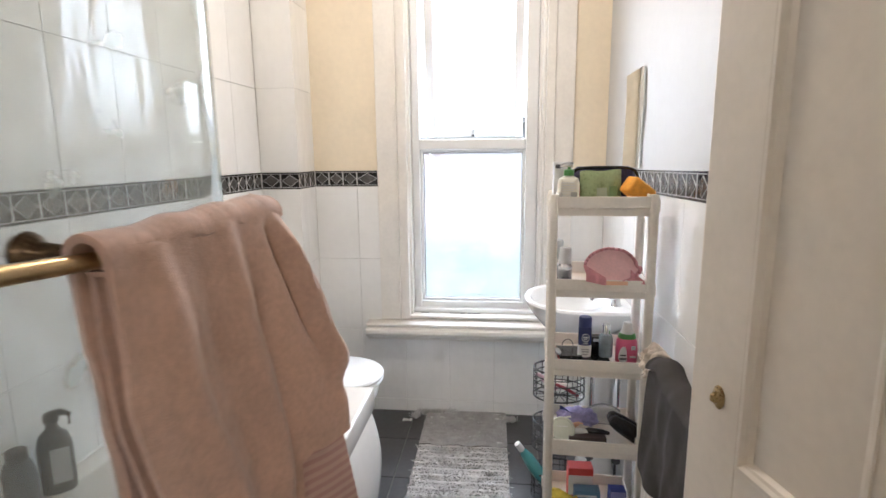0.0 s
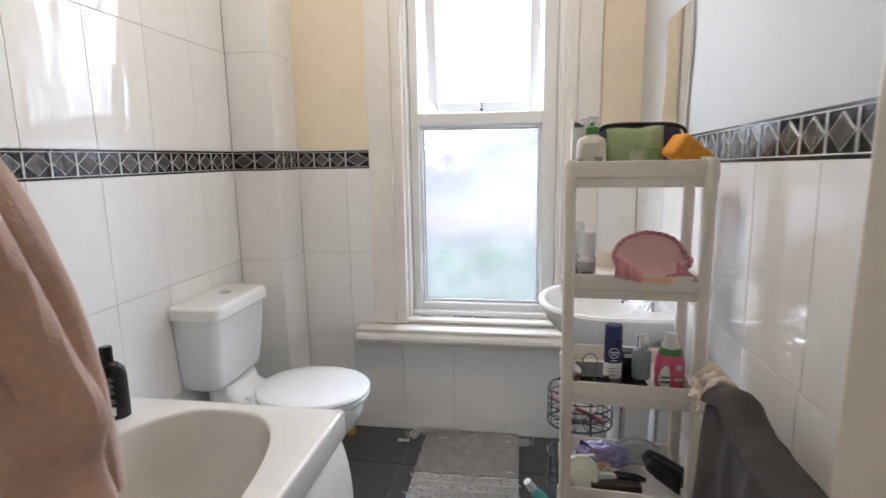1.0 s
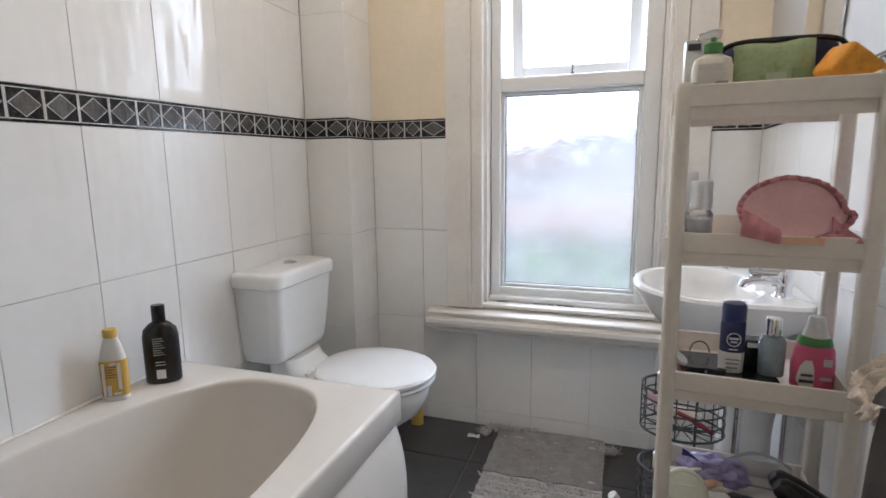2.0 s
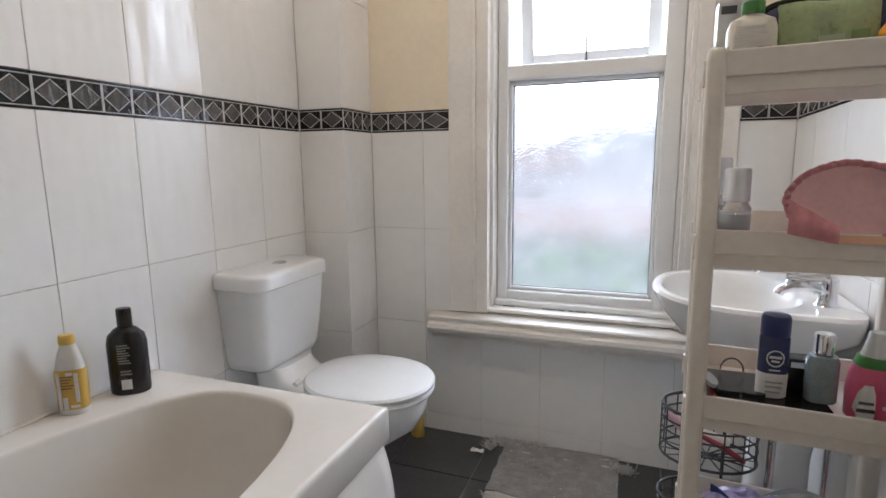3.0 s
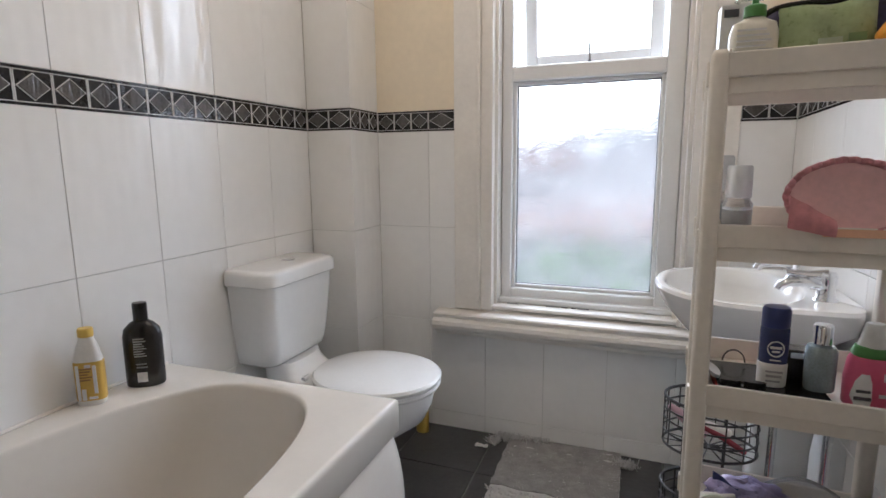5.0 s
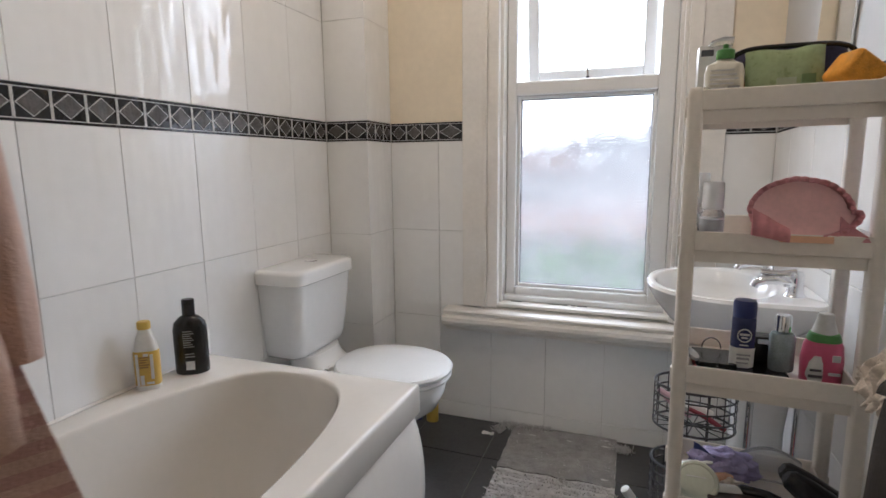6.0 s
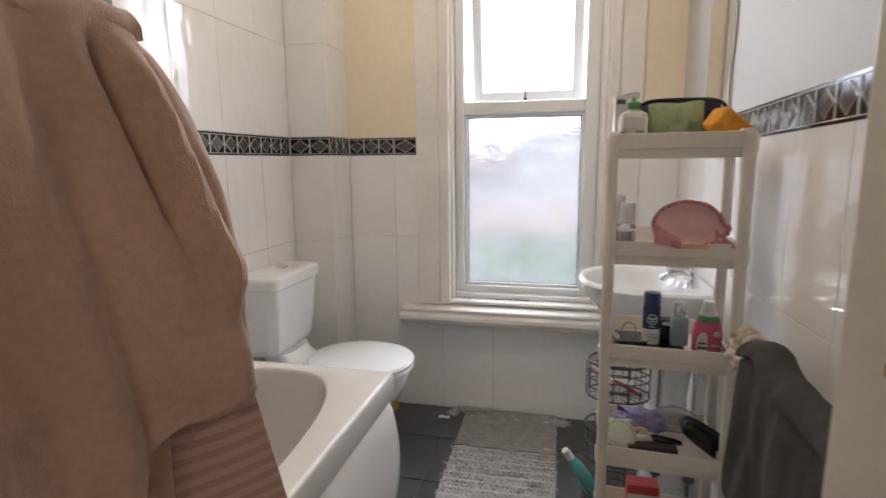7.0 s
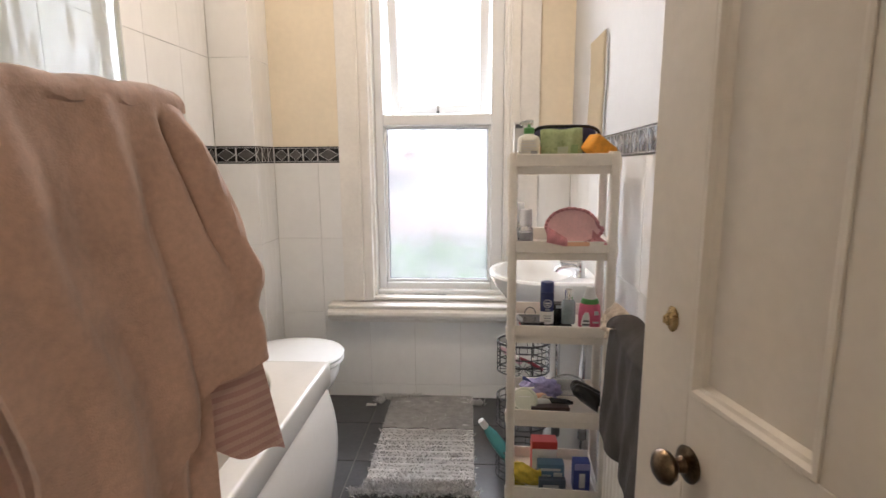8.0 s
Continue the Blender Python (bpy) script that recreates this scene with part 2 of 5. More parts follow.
def bars(parent, rows, material, name="print_bar", face=None):
    """Unreadable print as plain raised bars: rows of (x0, z0, x1, z1) on the plane y = face."""
    for x0, z0, x1, z1 in rows:
        part(name, box(x0, face - 0.0012, z0, x1, face + 0.0012, z1), material, parent)


# ---- the room ----
LEFT, RIGHT, BACK, FRONT, TOP = -1.063, 0.595, 2.637, 0.0, 2.5
BODY = 0.006     # tiles stand this far before the grout bed
ROWS_Z = [(0.0, 0.07), (0.07, 0.465), (0.465, 0.855), (0.855, 1.235), (1.315, 1.705), (1.705, 2.095), (2.095, 2.485)]
LIST0, LIST1 = 1.235, 1.315
PITCH = 0.2365
OPEN_L, OPEN_R, OPEN_B, OPEN_T = -0.388, 0.286, 0.527, 2.33


def slab(name, x0, y0, z0, x1, y1, z1, material, label, category="wall"):
    return tagged(part(name, box(x0, y0, z0, x1, y1, z1), material), label, category, kind="structure")


floor = slab("floor", LEFT - 0.1, -0.12, -0.12, RIGHT + 0.1, BACK + 0.1, -0.004, FLOOR_GROUT, "dark grey slate tiled bathroom floor with grey grout", "floor")
hall_floor = slab("hall_floor", -1.2, -1.9, -0.12, 1.2, -0.121, -0.002, mat("hall_carpet", (0.24, 0.21, 0.18), 0.95, vary=0.2, scale=60, bump=0.6, bump_scale=300), "beige carpeted hall floor", "floor")
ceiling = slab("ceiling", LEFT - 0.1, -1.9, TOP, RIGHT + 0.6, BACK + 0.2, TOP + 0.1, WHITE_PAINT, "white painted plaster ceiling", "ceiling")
wall_left = slab("wall_left", LEFT - 0.1, FRONT - 0.1, -0.004, LEFT - BODY, BACK + 0.1, TOP, GROUT, "white glazed tile wall with a black diamond border")
wall_right = slab("wall_right", RIGHT + BODY, FRONT - 0.1, -0.004, RIGHT + 0.1, BACK + 0.1, LIST1 - 0.003, GROUT, "white glazed tile dado with a black diamond border")
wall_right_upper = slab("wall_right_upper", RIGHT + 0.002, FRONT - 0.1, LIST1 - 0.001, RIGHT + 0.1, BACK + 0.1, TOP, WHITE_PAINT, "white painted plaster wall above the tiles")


def back_wall():
    def holed(name, z0, z1, y, material, label):
        bm = bmesh.new()
        x0, x1 = LEFT - 0.005, RIGHT + 0.005
        a, b = max(z0, OPEN_B), min(z1, OPEN_T)
        if z0 < a:
            box(x0, y, z0, x1, BACK + 0.25, a, bm=bm)
        box(x0, y, a, OPEN_L - 0.05, BACK + 0.25, b, bm=bm)
        box(OPEN_R + 0.05, y, a, x1, BACK + 0.25, b, bm=bm)
        if z1 > b:
            box(x0, y, b, x1, BACK + 0.25, z1, bm=bm)
        return tagged(part(name, bm, material), label, "wall", kind="structure")
    low = holed("wall_back", -0.004, LIST1 - 0.002, BACK + BODY, GROUT, "white glazed tile wall below a black diamond border")
    up = holed("wall_back_upper", LIST1, TOP, BACK + 0.002, CREAM, "cream painted plaster wall above the tiles")
    return low, up


wall_back, wall_back_upper = back_wall()
# boxed-in pipe in the corner
BOX_X, BOX_Y = -0.873, 2.42
pipe_boxing = tagged(part("pipe_boxing", box(LEFT - 0.004, BOX_Y + BODY, -0.003, BOX_X - BODY, BACK + 0.004, TOP), GROUT),
                     "tiled corner boxing around a pipe", "pipe boxing", kind="structure")
# wall with the doorway, and the hall behind it
DOOR_L, DOOR_R, DOOR_T = -0.26, 0.53, 2.05


def door_wall():
    bm = box(LEFT - 0.1, -0.11, 0, DOOR_L - 0.03, FRONT, TOP)
    box(DOOR_R + 0.03, -0.11, 0, RIGHT + 0.1, FRONT, TOP, bm=bm)
    box(DOOR_L - 0.03, -0.11, DOOR_T + 0.03, DOOR_R + 0.03, FRONT, TOP, bm=bm)
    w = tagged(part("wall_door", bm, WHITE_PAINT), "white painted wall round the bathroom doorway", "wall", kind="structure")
    fr = thing("door_frame", (0, 0, 0), "white gloss painted wooden door frame", "door frame", kind="structure")
    part("jamb", box(DOOR_L - 0.03, -0.115, 0, DOOR_L, 0.005, DOOR_T, 0.003), GLOSS, fr)
    part("jamb", box(DOOR_R, -0.115, 0, DOOR_R + 0.03, 0.005, DOOR_T, 0.003), GLOSS, fr)
    part("head", box(DOOR_L - 0.03, -0.115, DOOR_T, DOOR_R + 0.03, 0.005, DOOR_T + 0.03, 0.003), GLOSS, fr)


door_wall()
slab("hall_wall_end", -1.2, -2.0, 0, 1.2, -1.9, TOP, CREAM, "cream painted hall wall")
slab("hall_wall_left", -1.3, -1.9, 0, -1.2, -0.11, TOP, CREAM, "cream painted hall wall")
slab("hall_wall_right", 1.2, -1.9, 0, 1.3, -0.11, TOP, CREAM, "cream painted hall wall")

# ceiling lamp
cl = thing("ceiling_light", (-0.22, 1.62, TOP), "flush ceiling light with a white rim", "ceiling light")
part("rim", lathe([(0.02, 0), (0.14, 0), (0.15, -0.015), (0.14, -0.03), (0.125, -0.03), (0.12, -0.012), (0.02, -0.012)], 32), GLOSS, cl, smooth=True)

# ---- window ----


def window():
    w = thing("window_1", (0, 0, 0), "white uPVC window with a frosted lower pane and a tilted open top sash", "window", kind="structure")
    # timber surround
    for side, outer, mid, inner in ((-1, -0.54, -0.448, OPEN_L), (1, 0.437, 0.345, OPEN_R)):
        a, b = sorted((outer, mid))
        part("architrave_board", box(a, BACK - 0.012, 0.53, b, BACK + 0.03, 2.45, 0.003), GLOSS, w)
        a, b = sorted((mid, inner))
        d = (b - a)
        part("architrave_moulding", box(a, BACK - 0.022, 0.53, a + d * 0.25 if side < 0 else b, BACK + 0.03, 2.40, 0.004) if side < 0
             else box(b - d * 0.75, BACK - 0.022, 0.53, b, BACK + 0.03, 2.40, 0.004), GLOSS, w)
        lo, hi = (a + d * 0.25, b) if side < 0 else (a, b - d * 0.75)
        part("architrave_bead", box(lo, BACK - 0.006, 0.53, hi, BACK + 0.03, 2.36, 0.003), GLOSS, w)
        part("reveal", box(inner - 0.006 if side < 0 else inner - 0.012, BACK + 0.031, 0.53, inner + 0.012 if side < 0 else inner + 0.006, BACK + 0.2, 2.34), GLOSS, w)
    part("architrave_head", box(-0.54, BACK - 0.012, 2.45, 0.437, BACK + 0.03, 2.49, 0.003), GLOSS, w)
    part("head_lining", box(OPEN_L - 0.06, BACK + 0.031, 2.34, OPEN_R + 0.06, BACK + 0.2, 2.36), GLOSS, w)
    # moulded sill board
    prof = [(0.0, 0.424), (-0.030, 0.424), (-0.034, 0.439), (-0.048, 0.445), (-0.062, 0.450), (-0.075, 0.460), (-0.081, 0.474), (-0.078, 0.489), (-0.068, 0.496), (-0.056, 0.498), (-0.056, 0.505),
            (-0.062, 0.508), (-0.064, 0.514), (-0.059, 0.520), (0.13, 0.530), (0.13, 0.424)]
    x0, x1 = -0.612, 0.50
    rings = [[(x, BACK - 0.004 + dy, z) for dy, z in prof] for x in (x0, x1)]
    part("window_sill", loft(rings), GLOSS, w, "white painted moulded window sill board")
    part("sill_step", box(-0.47, BACK + 0.0, 0.533, 0.37, BACK + 0.1, 0.548, 0.004), GLOSS, w)
    # old filler and mould along the foot of the frame
    rng = random.Random(8)
    x = -0.37
    while x < 0.25:
        wd = rng.uniform(0.012, 0.06)
        if rng.random() < 0.45 and x < -0.05:
            part("mould_stain", box(x, BACK + 0.052, 0.547, x + wd, BACK + 0.0575, 0.5485 + rng.uniform(0.0005, 0.002), 0.0004), SEAL, w, "dark mould along the frame")
        x += wd + rng.uniform(0.005, 0.03)
    # uPVC frame
    y0, y1 = 2.725, 2.79
    L, R = OPEN_L + 0.013, OPEN_R - 0.013
    gl, gr, gb, gm0, gm1, gt = -0.334, 0.211, 0.606, 1.416, 1.472, 2.27
    part("frame_stile", box(L, y0, 0.549, gl, y1, 2.335, 0.006), UPVC, w)
    part("frame_stile", box(gr, y0, 0.549, R, y1, 2.335, 0.006), UPVC, w)
    part("frame_bottom", box(gl - 0.002, y0 + 0.002, 0.549, gr + 0.002, y1, gb, 0.006), UPVC, w)
    part("cill_nosing", box(L - 0.004, y0 - 0.03, 0.548, R + 0.004, y0 + 0.01, 0.572, 0.006), UPVC, w)
    part("transom", box(gl - 0.002, y0 - 0.004, gm0, gr + 0.002, y1, gm1, 0.008), UPVC, w)
    part("frame_head", box(gl - 0.002, y0, gt, gr + 0.002, y1, 2.335, 0.006), UPVC, w)
    # lower glazing with beads and a dark seal
    for a in (box(gl, y0 + 0.02, gb, gl + 0.014, y0 + 0.06, gm0, 0.004), box(gr - 0.014, y0 + 0.02, gb, gr, y0 + 0.06, gm0, 0.004),
              box(gl + 0.014, y0 + 0.021, gb, gr - 0.014, y0 + 0.06, gb + 0.014, 0.004), box(gl + 0.014, y0 + 0.021, gm0 - 0.014, gr - 0.014, y0 + 0.06, gm0, 0.004)):
        part("glazing_bead", a, UPVC, w)
    gx0, gx1, gz0, gz1 = gl + 0.014, gr - 0.014, gb + 0.014, gm0 - 0.014
    yy = y0 + 0.034
    for a in (box(gx0, yy, gz0, gx0 + 0.003, yy + 0.012, gz1), box(gx1 - 0.003, yy, gz0, gx1, yy + 0.012, gz1), box(gx0 + 0.003, yy, gz0, gx1 - 0.003, yy + 0.012, gz0 + 0.003),
              box(gx0 + 0.003, yy, gz1 - 0.003, gx1 - 0.003, yy + 0.012, gz1)):
        part("glazing_seal", a, SEAL, w)
    pane = part("pane", box(gx0 + 0.003, yy + 0.004, gz0 + 0.003, gx1 - 0.003, yy + 0.009, gz1 - 0.003), FROST, w, "frosted glass pane wet with condensation")
    pane.visible_shadow = False
    # top sash, hung at its top and tilted out
    tilt = Matrix.Translation((0, y0 + 0.02, gt)) @ Matrix.Rotation(radians(8), 4, "X")
    sash = part("sash", box(gl + 0.022, 0.0, gm1 - gt + 0.002, gl + 0.070, 0.045, -0.004, 0.006), UPVC, w, "white uPVC top sash tilted outwards", at=tilt)
    s0, s1, sb = gl + 0.022, gr - 0.010, gm1 - gt + 0.002

    def on_sash(name, bm, m, label=""):
        o = part(name, bm, m, None, label)
        o.parent = sash
        return o
    on_sash("sash_stile", box(s1 - 0.048, 0, sb, s1, 0.045, -0.004, 0.006), UPVC)
    on_sash("sash_rail", box(s0 + 0.046, 0.001, sb, s1 - 0.046, 0.045, sb + 0.045, 0.006), UPVC)
    on_sash("sash_rail", box(s0 + 0.046, 0.001, -0.05, s1 - 0.046, 0.045, -0.004, 0.006), UPVC)
    p2 = on_sash("pane", box(s0 + 0.047, 0.018, sb + 0.044, s1 - 0.047, 0.023, -0.049), MISTED, "misted glass pane")
    p2.visible_shadow = False
    on_sash("stay_lever", box(-0.066, -0.012, sb + 0.012, -0.059, -0.002, sb + 0.10, 0.002), CHROME, "slim metal window lever")
    on_sash("stay_catch", lathe([(0.001, sb + 0.004), (0.007, sb + 0.006), (0.007, sb + 0.016), (0.001, sb + 0.018)], 12, cx=-0.0625, cy=-0.006), WIRE, "black catch")


window()

# ---- outside, seen blurred ----


def outside():
    ground = tagged(part("ground", box(-40, 3.2, -3.2, 40, 80, -3.0), mat("lawn", (0.07, 0.11, 0.035), 0.95, vary=0.4, scale=2, bump=0.6)), "green garden lawn", "lawn", kind="structure")
    hedge_bm = bmesh.new()
    rng = random.Random(5)
    for i in range(900):
        x, y = rng.uniform(-4, 4), 8 + rng.uniform(-0.7, 0.7)
        z = rng.uniform(-3.0, -0.42 + 0.48 * max(0.0, math.sin(1.1 * x + 1.7)) + 0.08 * math.sin(5 * x))
        k = rng.uniform(0.10, 0.24)
        m = Matrix.LocRotScale((x, y, z), Euler((rng.random() * 6, rng.random() * 6, rng.random() * 6)), (k, k * 0.7, k * 0.3))
        bmesh.ops.create_icosphere(hedge_bm, subdivisions=1, radius=1, matrix=m)
    tagged(part("garden_hedge", hedge_bm, mat("hedge_leaves", (0.16, 0.31, 0.075), 0.7, vary=0.4, scale=6)), "leafy green garden hedge behind the frosted window", "hedge", kind="stuff")
    sky_mat = bpy.data.materials.new("overcast_sky_glow")
    sky_mat.use_nodes = True
    n = sky_mat.node_tree.nodes
    n.remove(n["Principled BSDF"])
    em = n.new("ShaderNodeEmission")
    em.inputs["Color"].default_value, em.inputs["Strength"].default_value = (0.97, 0.985, 1.0, 1), 6.0
    sky_mat.node_tree.links.new(em.outputs[0], n["Material Output"].inputs["Surface"])
    tagged(part("sky_backdrop", box(-70, 60, -4, 70, 60.2, 70), sky_mat), "plain white overcast sky", "sky", kind="structure")
    h = thing("rendered_house", (0, 16, -5.55), "pale rendered house with red tiled roofs behind the garden", "house")
    pale = mat("pale_render", (0.74, 0.74, 0.75), 0.9, vary=0.08, scale=3)
    red = mat("weathered_red_tiles", (0.52, 0.36, 0.32), 0.85, vary=0.25, scale=8, color2=(0.40, 0.27, 0.24))
    part("wall", box(-10, -1, 0, 18, 5, 5.9), pale, h)
    part("gable", loft([[(-10, y, 5.9), (18, y, 5.9), (3, y, 8.25)] for y in (-0.95, 4.95)]), mat("grey_render", (0.60, 0.61, 0.63), 0.9, vary=0.1, scale=3), h, "pale grey rendered gable")
    slate = mat("grey_slate_roof", (0.42, 0.42, 0.43), 0.7, vary=0.2, scale=6)
    for x0 in (-10.5, 18.5):
        part("roof", loft([[(x0, y, 5.72), (x0, y, 5.9), (3, y, 8.35), (3, y, 8.25)] for y in (-1.3, 5.3)]), slate, h)
    # low roofs in front of the wall
    part("lean_to_roof", loft([[(x, -2.4, 4.86), (x, -2.4, 4.94), (x, -1.0, 5.50), (x, -1.0, 5.36)] for x in (-9, 12)]), red, h, "red tiled lean-to roof")
    part("porch_roof", loft([[(x, -1.5, 6.45), (x, -1.5, 6.55), (x, -0.9, 7.25), (x, -0.9, 7.10)] for x in (-9, -1.3)]), red, h, "red tiled porch roof")


outside()

# ---- bath, screen and towel rail ----
BATH_R, BATH_F, RIM = -0.363, 1.707, 0.571


def bath():
    b = thing("bathtub", (-0.713, 0.853, 0), "white acrylic bathtub with an oval well and moulded front panel", "bathtub")
    inv = Matrix.Translation((0.713, -0.853, 0))
    cx, cy = (LEFT + BATH_R) / 2, (0.002 + BATH_F) / 2
    hx, hy = (BATH_R - LEFT) / 2, (BATH_F - 0.002) / 2
    N = 96
    ix, iy = -0.718, 0.865

    def well(z, k, soft=1.0):
        """The well's outline: squarer on the room side, rounder by the wall, where the bottles stand."""
        pts = []
        for i in range(N):
            a = 2 * math.pi * i / N
            c, q = math.cos(a), math.sin(a)
            n, h = (3.2 * soft, 0.284 + k) if c > 0 else (2.4, 0.288 + k)
            pts.append((ix + h * math.copysign(abs(c) ** (2 / n), c), iy + (0.795 + k * 1.3) * math.copysign(abs(q) ** (2 / n), q), z))
        return pts

    def rect(z, e):
        """The rim's outline, its points facing those of the well."""
        pts = []
        for x, y, _ in well(0.0, 0.0):
            x, y = x - cx, y - cy
            k = 1 / max(abs(x) / (hx - e), abs(y) / (hy - e))
            pts.append([cx + x * k, cy + y * k, z])
        for sx in (-1, 1):
            for sy in (-1, 1):
                qx, qy = cx + sx * (hx - e), cy + sy * (hy - e)
                near = min(pts, key=lambda q: (q[0] - qx) ** 2 + (q[1] - qy) ** 2)
                near[0], near[1] = qx, qy
        return pts
    rings = [rect(0.488, 0.022), rect(0.488, 0.002), rect(0.491, 0.0), rect(0.560, 0.0), rect(0.5665, 0.002), rect(0.570, 0.006), rect(RIM, 0.012)]
    for dz, k in ((0.0, 0.002), (-0.0008, 0.0), (-0.0025, -0.002), (-0.006, -0.004), (-0.012, -0.005), (-0.04, -0.008), (-0.15, -0.022), (-0.27, -0.052), (-0.35, -0.10), (-0.39, -0.16), (-0.40, -0.24)):
        rings.append(well(RIM + dz, k, 1.0 if dz > -0.3 else 0.8))
    shell = loft(rings, cap0=False)
    part("shell", shell, ACRYLIC, b, smooth=True).matrix_parent_inverse = inv
    # bowed front panel under the rim

    def panel(u, v):
        z = 0.485 - 0.47 * v
        bulge = 0.032 * math.sin(math.pi * min(1, v * 1.15) ** 0.8)
        y = 0.004 + (BATH_F - 0.012) * u
        endr = max(0.0, (u - 0.985) / 0.015)
        return (-0.374 + bulge - 0.012 * endr * endr, y, z)
    part("front_panel", sheet(60, 24, panel, 0.006), ACRYLIC, b, "white bowed bath panel", smooth=True).matrix_parent_inverse = inv
    part("end_panel", box(LEFT + 0.012, BATH_F - 0.03, 0.02, -0.385, BATH_F - 0.024, 0.487), ACRYLIC, b).matrix_parent_inverse = inv
    part("seal", tube([(LEFT + 0.003, 0.05, RIM + 0.002), (LEFT + 0.003, BATH_F - 0.01, RIM + 0.001)], 0.0045), GLOSS, b, "white silicone bead").matrix_parent_inverse = inv
    part("plug_hole", lathe([(0.001, 0.174), (0.03, 0.174), (0.032, 0.177), (0.028, 0.179), (0.001, 0.176)], 20, cx=-0.718, cy=0.35), CHROME, b, smooth=True).matrix_parent_inverse = inv


bath()

GLASS_X, BEND_Y, BEND_R, BEND_A = -0.392, 0.69, 0.17, radians(38)
SWING = 0.068    # the screen swings out a little from the wall
RAIL_X, RAIL_Z, RAIL_SKEW = -0.235, 1.300, 0.06


def rail_x(y):
    return RAIL_X + RAIL_SKEW * (y - 0.35)



def screen():
    s = thing("shower_screen", (GLASS_X, 0, RIM), "limescaled clear glass bath screen with a curved end", "shower screen")
    inv = Matrix.Translation((-GLASS_X, 0, -RIM))
    path = [(GLASS_X + SWING * y, y) for y in (0.03, 0.2, 0.4, 0.6, BEND_Y)]
    path += [(GLASS_X + SWING * BEND_Y - BEND_R * (1 - math.cos(a)), BEND_Y + BEND_R * math.sin(a)) for a in (BEND_A * k / 12 for k in range(1, 13))]
    z0, z1 = RIM + 0.012, 1.98
    rings = []
    t = 0.003
    left, right = [], []
    for i, (x, y) in enumerate(path):
        a = 0 if i < 5 else BEND_A * (i - 4) / 12
        left.append((x - t * math.cos(a), y - t * math.sin(a)))
        right.append((x + t * math.cos(a), y + t * math.sin(a)))
    loop = right + left[::-1]
    bm = loft([[(x, y, z) for x, y in loop] for z in (z0, z1)])
    g = part("glass", bm, SCREEN, s, smooth=True)
    g.matrix_parent_inverse = inv
    g.visible_shadow = False
    part("wall_channel", box(GLASS_X - 0.014, 0.001, RIM + 0.006, GLASS_X + 0.014, 0.04, 1.985, 0.003), CHROME, s, "chrome wall channel").matrix_parent_inverse = inv
    part("bottom_seal", tube([(GLASS_X + SWING * y, y, RIM + 0.007) for y in (0.04, BEND_Y)], 0.005), CLEAR_PLASTIC, s, "clear plastic seal strip").matrix_parent_inverse = inv
    # brass towel rail on its two brackets
    r = thing("towel_rail", (RAIL_X, 0.55, RAIL_Z), "satin brass towel rail fixed to the glass bath screen", "towel rail")
    inv = Matrix.Translation((-RAIL_X, -0.55, -RAIL_Z))
    part("bar", tube([(rail_x(y) - 0.022, y, 1.306 - 0.06 * (y - 0.35)) for y in (0.19, 0.42, 0.680)], 0.0078, 16), RAIL_BRASS, r, smooth=True).matrix_parent_inverse = inv
    part("end_cap", tube([(rail_x(y) - 0.022, y, 1.306 - 0.06 * (y - 0.35)) for y in (0.678, 0.686, 0.694)], [0.0085, 0.0090, 0.0065], 16), BRONZE, r, "dark bronze end cap", smooth=True).matrix_parent_inverse = inv
    for y in (0.403, 0.655):
        reach = rail_x(y) - 0.022 - (GLASS_X + SWING * y)
        prof = [(0.001, 0), (0.019, 0.0), (0.021, 0.006), (0.017, 0.014), (0.011, 0.02), (0.0075, reach * 0.5), (0.009, reach - 0.018), (0.008, reach - 0.003), (0.001, reach)]
        bm = lathe(prof, 20)
        bm.transform(Matrix.Translation((GLASS_X + SWING * y + 0.003, y, 1.306 - 0.06 * (y - 0.35))) @ Matrix.Rotation(radians(90), 4, "Y"))
        part("bracket", bm, BRONZE, r, "dark bronze turned bracket", smooth=True).matrix_parent_inverse = inv


screen()


